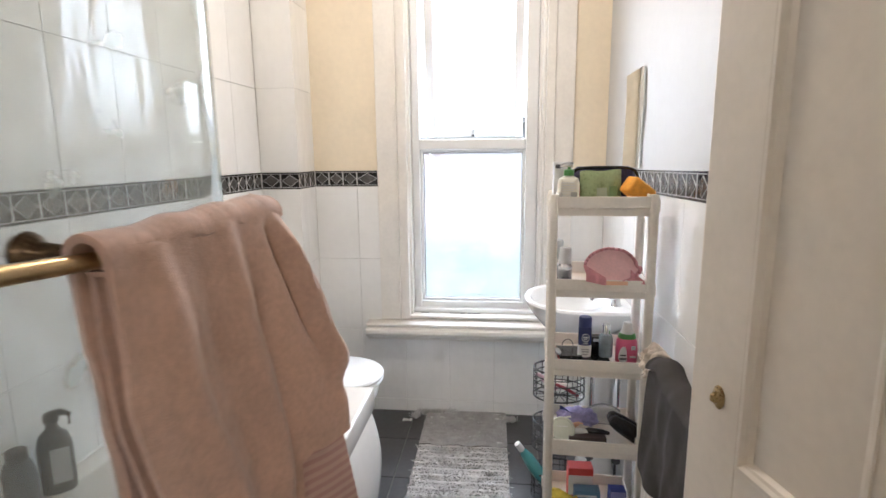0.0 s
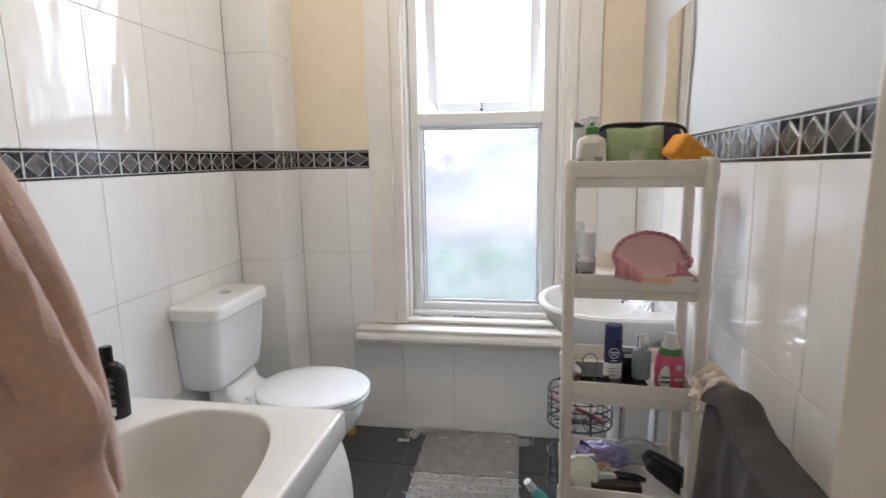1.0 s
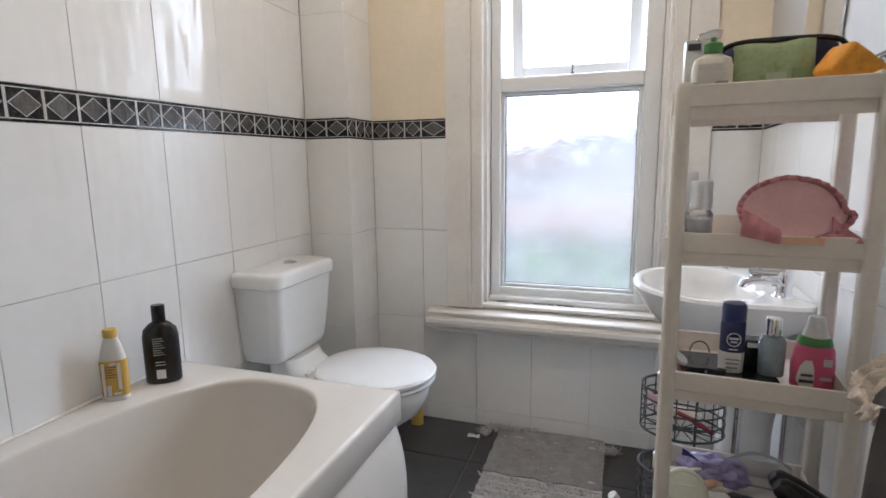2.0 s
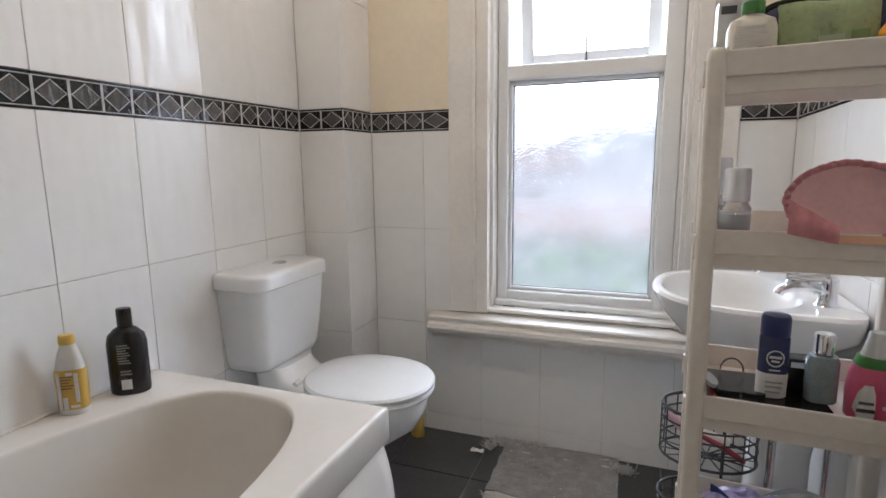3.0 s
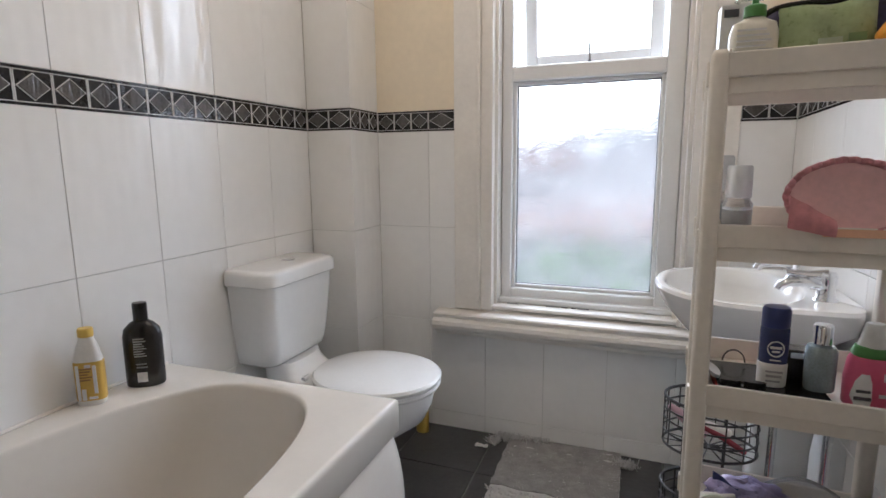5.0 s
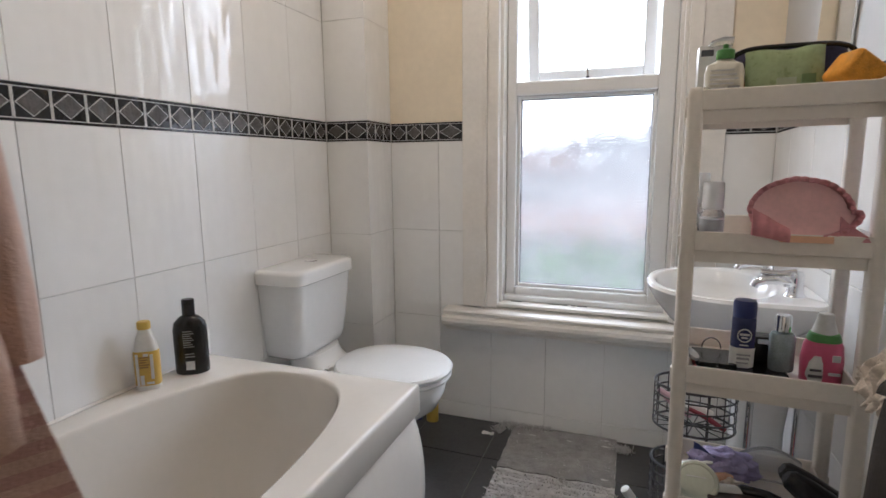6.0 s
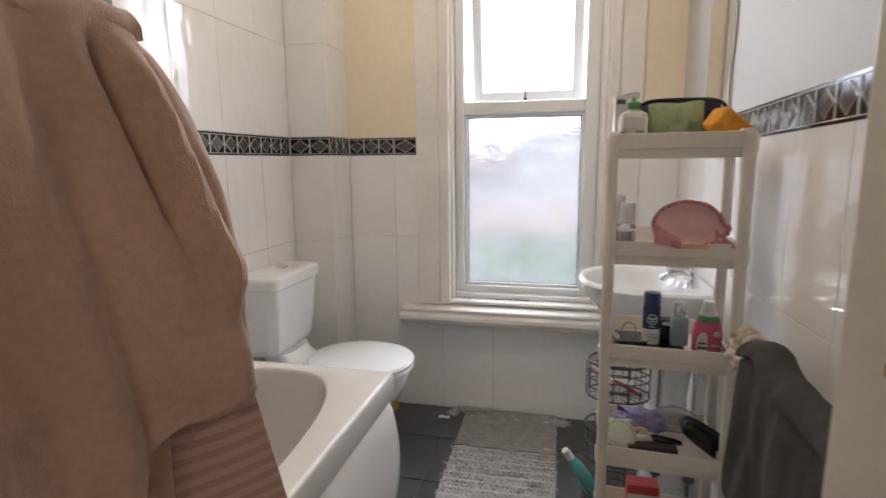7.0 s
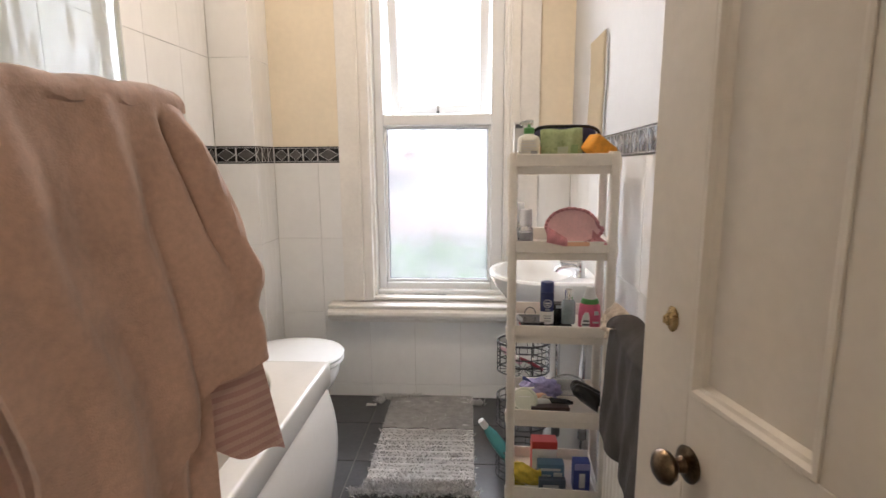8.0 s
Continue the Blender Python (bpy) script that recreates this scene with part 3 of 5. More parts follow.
def pink_towel():
    t = thing("bath_towel", (RAIL_X, 0.55, RAIL_Z), "dusty pink bath towel draped over the towel rail", "towel")
    inv = Matrix.Translation((-RAIL_X, -0.55, -RAIL_Z))
    bump = lambda x, c, w: math.exp(-((x - c) / w) ** 2)
    ease = lambda x: max(0.0, min(1.0, x)) ** 2 * (3 - 2 * max(0.0, min(1.0, x)))

    def creases(y, z, seed):
        return (0.0060 * noise.noise((y * 16, z * 5, seed)) + 0.0022 * noise.noise((y * 38 + z * 9, z * 15, seed + 3)) + 0.0007 * noise.noise((y * 110, z * 90, seed)))

    def flap(u, v, y0, y1, end, inset, seed):
        """v runs from behind the rail, over it and down the room side; the cloth flares like a bell towards its far end."""
        top = 1.319 + 0.017 * u ** 0.8 - 0.004 * ease((u - 0.88) / 0.12)
        if v < 0.14:
            a = math.pi * (1 - v / 0.14)
            y = y0 + (y1 - y0) * u
            r = 0.0125 + 0.006 * u - inset * 0.3
            c = -0.256 + 0.017 * u
            return (c + r * math.cos(a), y, top - r * 0.9 + r * 0.9 * math.sin(a) + creases(y, 1.33, seed) - inset)
        w = (v - 0.14) / 0.86
        r = 0.0125 + 0.006 * u - inset * 0.3
        z0 = top - r * 0.9 - inset
        z = z0 + (end(u) - z0) * w
        d = max(0.0, min(1.0, (z0 - z) / 0.33))
        near = y0 + 0.045 * ease((d - 0.35) / 0.65)
        y = near + (y1 - near + 0.012 * d) * u
        x = -0.256 + 0.017 * u + r + (0.010 + 0.022 * u + 0.046 * ease((u - 0.62) / 0.33)) * (1 - (1 - d) ** 2.0)
        # broad soft folds, a diagonal valley and the knuckled ridge beside it
        g = 0.35 + 0.65 * ease(d * 3)
        x += g * 0.013 * (bump(u, 0.17 + 0.12 * d, 0.06) + 0.9 * bump(u, 0.55 + 0.08 * d, 0.045) - 0.7 * bump(u, 0.38 + 0.10 * d, 0.08) - 0.5 * bump(u, 0.66 + 0.07 * d, 0.04))
        x -= 0.030 * bump(u, 0.825 + 0.10 * d, 0.032) * ease(d * 7) * (1 - ease((d - 0.38) / 0.30))
        x += 0.015 * bump(u, 0.90 + 0.05 * d, 0.030) * ease(d * 6) * (1 - 0.7 * ease((d - 0.6) / 0.3))
        x += 0.010 * bump(u, 0.93, 0.06) * bump(d, 0.60, 0.07) - 0.008 * bump(u, 0.90, 0.08) * bump(d, 0.74, 0.06)
        x -= (0.030 + 0.016 * d) * ease((u - 0.95) / 0.05)
        x += creases(y, z, seed) * (0.5 + 0.5 * g) - inset
        return (x, y + 0.006 * noise.noise((z * 6, u * 3, seed + 8)) * g, z + (0.004 * noise.noise((y * 20, 2.0, seed)) if v > 0.97 else 0.0))

    def diagonal(u):
        return 0.76 + 0.232 * min(1.0, u / 0.79) ** 1.4 + 0.010 * ease((u - 0.79) / 0.21)
    part("front_flap", sheet(130, 110, lambda u, v: flap(u, v, 0.352, 0.652, diagonal, 0.0, 1.3), 0.008), PINK_TOWEL, t, smooth=True).matrix_parent_inverse = inv
    part("inner_flap", sheet(60, 70, lambda u, v: flap(u * 0.80, v, 0.362, 0.652, lambda q: 0.70, 0.014, 2.6), 0.007), PINK_TOWEL, t, smooth=True).matrix_parent_inverse = inv

    def roll(u, v):
        """The gathered far edge: a soft flattened roll that follows the bell."""
        d = v
        z = 1.328 - 0.292 * d
        cx = -0.252 + 0.080 * (1 - (1 - d) ** 2.7)
        cy = 0.662 + 0.012 * d
        a = 2 * math.pi * u
        rx, ry = 0.019 + 0.003 * d, 0.017 + 0.003 * math.sin(3 * d)
        k = 1 + 0.10 * noise.noise((2 * math.cos(a), 2 * math.sin(a), 5 * d))
        tuck = 0.35 * ease((0.06 - d) / 0.06)
        return (cx + rx * k * math.cos(a) * (1 - tuck), cy + ry * k * math.sin(a) * (1 - tuck), z - 0.012 * math.cos(a) * (1 - d))
    part("gathered_edge", sheet(28, 60, roll), PINK_TOWEL, t, smooth=True).matrix_parent_inverse = inv

    def back(u, v):
        z = RAIL_Z + 0.01 - 0.62 * v
        y = 0.358 + 0.26 * u + 0.055 * v * (1 - u)
        return (max(rail_x(y) - 0.040 - 0.01 * v + 2 * creases(y, z, 3.0), GLASS_X + SWING * y + 0.012), y, z)
    part("back_fold", sheet(50, 50, back, 0.012), PINK_TOWEL, t, smooth=True).matrix_parent_inverse = inv

    def hem(u, v):
        # the turned corner of the back flap, hanging below the front one
        z = 1.06 - (0.165 + 0.062 * u) * v + 0.008 * math.sin(9 * u) * v
        y = 0.597 + 0.075 * u + 0.048 * u * v
        x = -0.228 + 0.036 * ease(u * 1.4) + 0.022 * u + 0.014 * v * u + 0.006 * math.sin(7 * u + 0.6) * v
        return (x, y, z)
    part("striped_hem", sheet(40, 40, hem, 0.008), BAND, t, "dusty pink striped woven hem", smooth=True).matrix_parent_inverse = inv


pink_towel()

# ---- toilet ----


def toilet():
    cy = 2.125
    t = thing("toilet", (-0.75, cy, 0), "white ceramic close-coupled toilet with its lid closed", "toilet")
    inv = Matrix.Translation((0.75, -cy, 0))

    def add(name, bm, m, label=""):
        o = part(name, bm, m, t, label, smooth=True)
        o.matrix_parent_inverse = inv
        return o
    xb = LEFT + 0.004

    def dring(z, depth, half, r, e=0.0, cy=cy):
        """Flat at the wall, with rounded front corners."""
        d, h = depth - e, half - e
        pts = [(xb, cy + h, z), (xb, cy - h, z)]
        pts += [(xb + d - r + r * math.sin(q), cy - h + r - r * math.cos(q), z) for q in (math.pi / 2 * i / 9 for i in range(10))]
        pts += [(xb + d - r + r * math.cos(q), cy + h - r + r * math.sin(q), z) for q in (math.pi / 2 * i / 9 for i in range(10))]
        return pts
    body = [(0.458, 0.105, 0.120), (0.460, 0.122, 0.137), (0.470, 0.134, 0.149), (0.495, 0.142, 0.156), (0.56, 0.150, 0.164), (0.65, 0.158, 0.172), (0.745, 0.164, 0.180)]
    add("cistern", loft([dring(z, d, h + 0.004, 0.042, 0.0, cy - 0.003) for z, d, h in body]), CERAMIC)
    lid = [(0.737, 0.010), (0.735, 0.003), (0.738, 0.0), (0.772, 0.0), (0.780, 0.003), (0.7845, 0.010), (0.786, 0.024), (0.787, 0.04)]
    add("cistern_lid", loft([dring(z, 0.176, 0.194, 0.050, e, cy - 0.003) for z, e in lid]), CERAMIC)
    add("flush_button", lathe([(0.024, 0.784), (0.024, 0.789), (0.021, 0.791), (0.001, 0.7915)], 24, cx=-0.978, cy=2.144), CHROME, "chrome flush button")
    # pan: rim, bowl and foot
    rings = [superring(-0.79, cy, 0.0, 0.17, 0.105, 2.6, 40), superring(-0.79, cy, 0.03, 0.16, 0.097, 2.6, 40), superring(-0.78, cy, 0.14, 0.14, 0.085, 2.4, 40),
             superring(-0.74, cy, 0.22, 0.165, 0.105, 2.2, 40), superring(-0.68, cy, 0.29, 0.20, 0.145, 2.1, 40), superring(-0.662, cy, 0.345, 0.208, 0.17, 2.1, 40),
             superring(-0.66, cy, 0.375, 0.210, 0.176, 2.1, 40), superring(-0.66, cy, 0.392, 0.207, 0.174, 2.1, 40)]
    add("pan", loft(rings), CERAMIC)
    rings = [superring(x, cy, z, hx, hy, 3, 32) for x, z, hx, hy in ((-0.905, 0.22, 0.10, 0.08), (-0.905, 0.30, 0.125, 0.10), (-0.905, 0.36, 0.135, 0.112), (-0.908, 0.385, 0.130, 0.112),
                                                                      (-0.925, 0.402, 0.110, 0.110), (-0.948, 0.418, 0.086, 0.108), (-0.962, 0.438, 0.070, 0.106), (-0.968, 0.459, 0.064, 0.108))]
    add("pan_neck", loft(rings), CERAMIC)
    rings = [superring(-0.645, cy + 0.014, z, 0.212 - e, 0.186 - e, 2.15, 48, 0.03 * -1) for z, e in ((0.392, 0.012), (0.394, 0.004), (0.402, 0.0), (0.410, 0.003), (0.412, 0.010))]
    add("seat", loft(rings), SEAT_PLASTIC, "white plastic toilet seat")
    rings = [superring(-0.645, cy + 0.014, z, 0.214 - e, 0.188 - e, 2.15, 48, -0.03) for z, e in ((0.4135, 0.008), (0.4155, 0.002), (0.426, 0.0), (0.434, 0.006), (0.438, 0.025), (0.441, 0.07), (0.442, 0.15))]
    add("seat_lid", loft(rings), SEAT_PLASTIC, "white closed toilet lid")
    for dy in (-0.075, 0.075):
        bm = tube([(-0.862, cy + dy - 0.016, 0.412), (-0.862, cy + dy + 0.016, 0.412)], 0.009, 12)
        add("hinge", bm, SEAT_PLASTIC)
    add("supply_valve", tube([(-0.955, cy - 0.10, 0.40), (-0.955, cy - 0.10, 0.36), (-0.97, cy - 0.12, 0.30)], 0.008, 10), CHROME, "chrome supply pipe")


toilet()

# ---- basin ----


def basin():
    cy = 2.125
    b = thing("wash_basin", (0.45, cy, 0), "white ceramic pedestal wash basin with two chrome taps", "wash basin")
    inv = Matrix.Translation((-0.45, -cy, 0))

    def add(name, bm, m, label="", sm=True):
        o = part(name, bm, m, b, label, smooth=sm)
        o.matrix_parent_inverse = inv
        return o

    def rimring(z, e):
        """A half oval to the room, straight sides to the wall."""
        pts = []
        for i in range(64):
            a = 2 * math.pi * i / 64
            c, q = math.cos(a), math.sin(a)
            n = 2.25 if c < 0 else 9.0
            x = math.copysign(abs(c) ** (2 / n), c)
            y = math.copysign(abs(q) ** (2 / n), q)
            px = 0.43 + (0.239 - e) * x if x < 0 else 0.43 + max(0.01, 0.1625 - (e if e > 0.05 else 0.0)) * x
            pts.append((min(px, 0.5925), cy + 0.012 + (0.236 - e) * y, z))
        return pts
    rings = [rimring(0.60, 0.16), rimring(0.64, 0.12), rimring(0.70, 0.062), rimring(0.745, 0.025), rimring(0.782, 0.004), rimring(0.795, 0.0), rimring(0.803, 0.005), rimring(0.804, 0.014)]
    well = lambda z, e: [(0.368 + (0.158 - e) * math.cos(2 * math.pi * i / 64), cy + 0.012 + (0.212 - e * 1.2) * math.sin(2 * math.pi * i / 64), z) for i in range(64)]
    rings += [well(0.804, 0.0), well(0.798, 0.008), well(0.76, 0.02), well(0.70, 0.045), well(0.665, 0.085), well(0.655, 0.135)]
    add("bowl", loft(rings), CERAMIC)
    add("pedestal", loft([superring(0.50, cy, z, hx, hy, 2.6, 32) for z, hx, hy in ((0.0, 0.088, 0.10), (0.02, 0.085, 0.095), (0.1, 0.07, 0.075), (0.4, 0.066, 0.07), (0.56, 0.08, 0.09), (0.66, 0.09, 0.11))]), CERAMIC, "white ceramic pedestal")
    add("waste", lathe([(0.001, 0.657), (0.02, 0.657), (0.021, 0.661), (0.001, 0.659)], 20, cx=0.375, cy=cy), CHROME)
    add("chain_stay", lathe([(0.001, 0.803), (0.009, 0.803), (0.007, 0.812), (0.001, 0.813)], 16, cx=0.545, cy=cy), CHROME)
    for y in (2.005, 2.245):
        tap = add("tap", lathe([(0.024, 0.803), (0.025, 0.806), (0.019, 0.812), (0.017, 0.835), (0.02, 0.85), (0.018, 0.862), (0.001, 0.863)], 20, cx=0.534, cy=y), CHROME, "chrome basin tap")
        for nm, bm in (("spout", tube([(0.53, y, 0.84), (0.50, y, 0.846), (0.465, y, 0.842), (0.448, y, 0.834), (0.444, y, 0.824)], [0.014, 0.013, 0.0115, 0.011, 0.0105], 14)),
                       ("lever", tube([(0.534, y, 0.858), (0.50, y + 0.004, 0.858), (0.458, y + 0.008, 0.862)], [0.016, 0.010, 0.007], 12)),
                       ("lever_cap", lathe([(0.001, 0.848), (0.019, 0.85), (0.0195, 0.860), (0.015, 0.868), (0.001, 0.870)], 18, cx=0.534, cy=y))):
            o = part(nm, bm, CHROME, None, smooth=True)
            o.parent = tap
            o.matrix_parent_inverse = inv.inverted() @ inv
    # pipes beside the pedestal
    for (x, y) in ((0.455, 1.985), (0.555, 1.96)):
        pipe = thing("supply_pipe", (x, y, 0), "chrome supply pipe rising to the basin", "pipe", "basin pipes")
        part("tube", tube([(0, 0, 0.0), (0, 0, 0.62)], 0.0095, 12), CHROME, pipe, smooth=True)
        part("valve", lathe([(0.011, 0.16), (0.017, 0.165), (0.017, 0.2), (0.011, 0.205)], 14), SEAL, pipe, "black valve body", smooth=True)


basin()

# ---- mirror with a wavy edge ----


def mirror():
    m = thing("wall_mirror", (RIGHT, 2.1, 1.5), "frameless wall mirror with wavy side edges", "mirror")
    n = 24
    front, back = [], []
    for s in (0, 1):
        for i in range(n + 1):
            k = i / n
            z = 1.335 + 0.36 * (k if s == 0 else 1 - k)
            w = 0.009 * math.sin(2 * math.pi * (k if s == 0 else 1 - k) * 1.0 + 0.5)
            y = 1.975 + w if s == 0 else 2.236 + w
            front.append((-0.0075, y - 2.1, z - 1.5))
            back.append((-0.0015, y - 2.1, z - 1.5))
    part("plate", loft([back, front]), MIRROR, m)


mirror()

# ---- door ----


def door():
    hinge, edge = Vector((0.537, 0.075, 0)), Vector((0.38, 0.77, 0))
    d = (edge - hinge)
    W, H, T = d.length, 2.0, 0.038
    ang = math.atan2(d.y, d.x)
    t = tagged(new("door_1"), "off-white painted panelled wooden door standing open", "door", kind="structure")
    t.matrix_world = Matrix.Translation((hinge.x, hinge.y, 0.008)) @ Matrix.Rotation(ang, 4, "Z")
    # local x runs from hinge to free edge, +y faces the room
    st, mu = 0.112, 0.10
    x1, x2 = W - st, W - st - 0.19
    x3, x4 = x2 - mu, max(st * 0.7, x2 - mu - 0.19)
    zl0, zl1 = 0.74, 0.953
    part("lock_stile", box(x1, -T, 0, W, 0, H, 0.003), DOOR_PAINT, t)
    part("hinge_stile", box(0, -T, 0, x4, 0, H, 0.003), DOOR_PAINT, t)
    part("lock_rail", box(x4 - 0.001, -T + 0.0005, zl0, x1 + 0.001, -0.0005, zl1, 0.002), DOOR_PAINT, t)
    part("top_rail", box(x4 - 0.001, -T + 0.0005, H - 0.11, x1 + 0.001, -0.0005, H, 0.002), DOOR_PAINT, t)
    part("bottom_rail", box(x4 - 0.001, -T + 0.0005, 0, x1 + 0.001, -0.0005, 0.22, 0.002), DOOR_PAINT, t)
    part("muntin", box(x3, -T + 0.001, zl1 - 0.001, x2, -0.001, H - 0.109, 0.002), DOOR_PAINT, t)
    part("muntin", box(x3, -T + 0.001, 0.219, x2, -0.001, zl0 + 0.001, 0.002), DOOR_PAINT, t)
    for a, b in ((x4, x3), (x2, x1)):
        for lo, hi in ((0.22, zl0), (zl1, H - 0.11)):
            part("panel", box(a - 0.004, -T / 2 - 0.006, lo - 0.004, b + 0.004, -T / 2 + 0.006, hi + 0.004), DOOR_PAINT, t)
            for s in (1, -1):
                ya = -T / 2 + s * 0.006
                yb = -T / 2 + s * (T / 2 + 0.001)
                m = 0.018

                def bead(p0, p1, inward):
                    p0, p1, q = Vector(p0), Vector(p1), Vector(inward)
                    prof = [(0.0, yb), (0.006, yb), (0.010, (ya + 2 * yb) / 3), (0.014, (ya + yb) / 2), (m, ya), (0.0, ya)]
                    rings = []
                    for p, e in ((p0, 1), (p1, -1)):
                        dirn = (p1 - p0).normalized() * e
                        rings.append([(p + q * k + dirn * k) + Vector((0, y, 0)) for k, y in prof])
                    part("panel_moulding", loft(rings), DOOR_PAINT, t)
                bead((a, 0, lo), (b, 0, lo), (0, 0, 1))
                bead((a, 0, hi), (b, 0, hi), (0, 0, -1))
                bead((a, 0, lo), (a, 0, hi), (1, 0, 0))
                bead((b, 0, lo), (b, 0, hi), (-1, 0, 0))
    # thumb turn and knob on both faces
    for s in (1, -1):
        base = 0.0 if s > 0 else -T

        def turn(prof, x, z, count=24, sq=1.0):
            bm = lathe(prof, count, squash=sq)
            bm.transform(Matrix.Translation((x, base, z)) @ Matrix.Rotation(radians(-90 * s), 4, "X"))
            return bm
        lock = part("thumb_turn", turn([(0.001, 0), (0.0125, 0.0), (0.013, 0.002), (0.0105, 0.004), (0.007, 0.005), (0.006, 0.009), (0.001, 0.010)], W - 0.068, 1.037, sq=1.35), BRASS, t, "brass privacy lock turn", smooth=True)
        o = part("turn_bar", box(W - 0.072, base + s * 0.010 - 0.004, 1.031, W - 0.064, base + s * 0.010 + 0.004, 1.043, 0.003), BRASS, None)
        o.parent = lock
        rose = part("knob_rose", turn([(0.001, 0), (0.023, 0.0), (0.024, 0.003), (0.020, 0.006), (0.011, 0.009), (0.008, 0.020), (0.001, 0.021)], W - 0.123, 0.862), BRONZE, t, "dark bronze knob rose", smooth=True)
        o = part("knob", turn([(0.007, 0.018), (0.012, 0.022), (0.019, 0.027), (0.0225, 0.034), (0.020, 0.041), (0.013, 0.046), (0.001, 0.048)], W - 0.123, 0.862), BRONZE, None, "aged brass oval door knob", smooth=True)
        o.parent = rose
    for z in (0.22, 1.75):
        part("hinge", tube([(-0.004, 0.004, z), (-0.004, 0.004, z + 0.09)], 0.006, 10), BRASS, t)


door()

# ---- shelf unit and what stands on it ----
SX0, SX1, SY0, SY1 = 0.232, 0.545, 1.555, 1.785
TIERS = (0.222, 0.485, 0.757, 1.014, 1.264)


def shelf_unit():
    s = thing("shelf_unit", Matrix.Translation(((SX0 + SX1) / 2 + 0.010, (SY0 + SY1) / 2 - 0.014, 0.001)) @ Matrix.Rotation(radians(-0.3), 4, "Y") @ Matrix.Rotation(radians(-4), 4, "Z"), "cream-white plastic shelf unit with five open tray shelves", "shelf unit")
    ox, oy = (SX0 + SX1) / 2, (SY0 + SY1) / 2
    hw, hd = (SX1 - SX0) / 2, (SY1 - SY0) / 2
    for sx in (-1, 1):
        for sy in (-1, 1):
            rings = []
            for z, e in ((0.0, 0.004), (0.006, 0.0), (1.252, 0.0), (1.264, 0.002), (1.269, 0.007)):
                rings.append(superring(sx * (hw - 0.0135), sy * (hd - 0.016), z, 0.0135 - e * 0.6, 0.016 - e * 0.6, 4.0, 20))
            post = part("post", loft(rings), SHELF_PLASTIC, s, smooth=True)
            for z in TIERS:
                o = part("clip", box(sx * (hw + 0.0005) - 0.003, sy * (hd - 0.016) - 0.008, z - 0.047, sx * (hw + 0.0005) + 0.003, sy * (hd - 0.016) + 0.008, z - 0.010, 0.002), SHELF_PLASTIC, None)
                o.parent = post
    for z in TIERS:
        x, y = hw - 0.024, hd - 0.004
        base = z - 0.028
        bm = box(-x, -y, base - 0.004, x, y, base, 0.002)
        tray = part("tray", bm, SHELF_PLASTIC, s)
        # walls of the tray, the skirt below them set back
        for nm, b in (("front_lip", box(-x, -y - 0.002, z - 0.036, x, -y + 0.004, z, 0.002)), ("back_lip", box(-x, y - 0.004, z - 0.036, x, y + 0.002, z + 0.012, 0.002)),
                      ("side_lip", box(-x, -y + 0.0045, z - 0.036, -x + 0.005, y - 0.0045, z + 0.006, 0.002)), ("side_lip", box(x - 0.005, -y + 0.0045, z - 0.036, x, y - 0.0045, z + 0.006, 0.002)),
                      ("skirt", box(-x + 0.002, -y + 0.006, z - 0.058, x - 0.002, -y + 0.010, z - 0.0325, 0.001)), ("skirt", box(-x + 0.002, y - 0.010, z - 0.058, x - 0.002, y - 0.006, z - 0.0325, 0.001))):
            o = part(nm, b, SHELF_PLASTIC, None)
            o.parent = tray


shelf_unit()
SURF = [z - 0.028 for z in TIERS]   # tops of the tray floors


def bottle(name, at, label, category, profile, material, cap=None, cap_material=None, cap_name="cap", n=2.0, squash=1.0, count=24, group="", turn=0.0, cap_label="", size=(1, 1)):
    t = thing(name, Matrix.Translation(at) @ Matrix.Rotation(radians(turn), 4, "Z") @ Matrix.Diagonal((size[0], size[0], size[1], 1)), label, category, group)
    part("body", lathe(profile, count, n, squash), material, t, smooth=True)
    if cap:
        part(cap_name, lathe(cap, count, 2.0, 1.0 if n == 2 else min(1.0, squash + 0.2)), cap_material, t, cap_label, smooth=True)
    return t


WHITE_PL = plastic("white_plastic", (0.78, 0.77, 0.74), 0.3)
CREAM_PL = plastic("ivory_plastic", (0.74, 0.71, 0.62), 0.3)
GREEN_PL = plastic("leaf_green_plastic", (0.10, 0.30, 0.08), 0.3)
NAVY_PL = plastic("navy_plastic", (0.035, 0.045, 0.13), 0.25)
BLUE_PL = plastic("blue_plastic", (0.035, 0.05, 0.18), 0.3)
BLACK_PL = plastic("black_plastic", (0.014, 0.013, 0.013), 0.25)
PINK_PL = plastic("hot_pink_plastic", (0.72, 0.13, 0.24), 0.3)
TEAL_PL = plastic("teal_plastic", (0.10, 0.36, 0.36), 0.2)
YELLOW_PL = plastic("yellow_plastic", (0.66, 0.45, 0.09), 0.35)
AMBER_PL = plastic("golden_label", (0.62, 0.40, 0.08), 0.4)
ORANGE_PL = plastic("orange_foam", (0.80, 0.36, 0.04), 0.8, vary=0.1, scale=60, bump=0.6, bump_scale=250)
RED_PL = plastic("red_card", (0.55, 0.06, 0.05), 0.45)
GREY_INK = plastic("grey_print", (0.36, 0.36, 0.36), 0.5)
DARK_INK = plastic("dark_print", (0.08, 0.08, 0.09), 0.5)
PALE_INK = plastic("pale_print", (0.70, 0.70, 0.70), 0.5)
LILAC = plastic("lilac_film", (0.40, 0.36, 0.62), 0.25, vary=0.15, bump=0.5, bump_scale=60)
PACK_GREEN = plastic("pale_green_film", (0.34, 0.42, 0.22), 0.28, vary=0.12, bump=0.4, bump_scale=40)
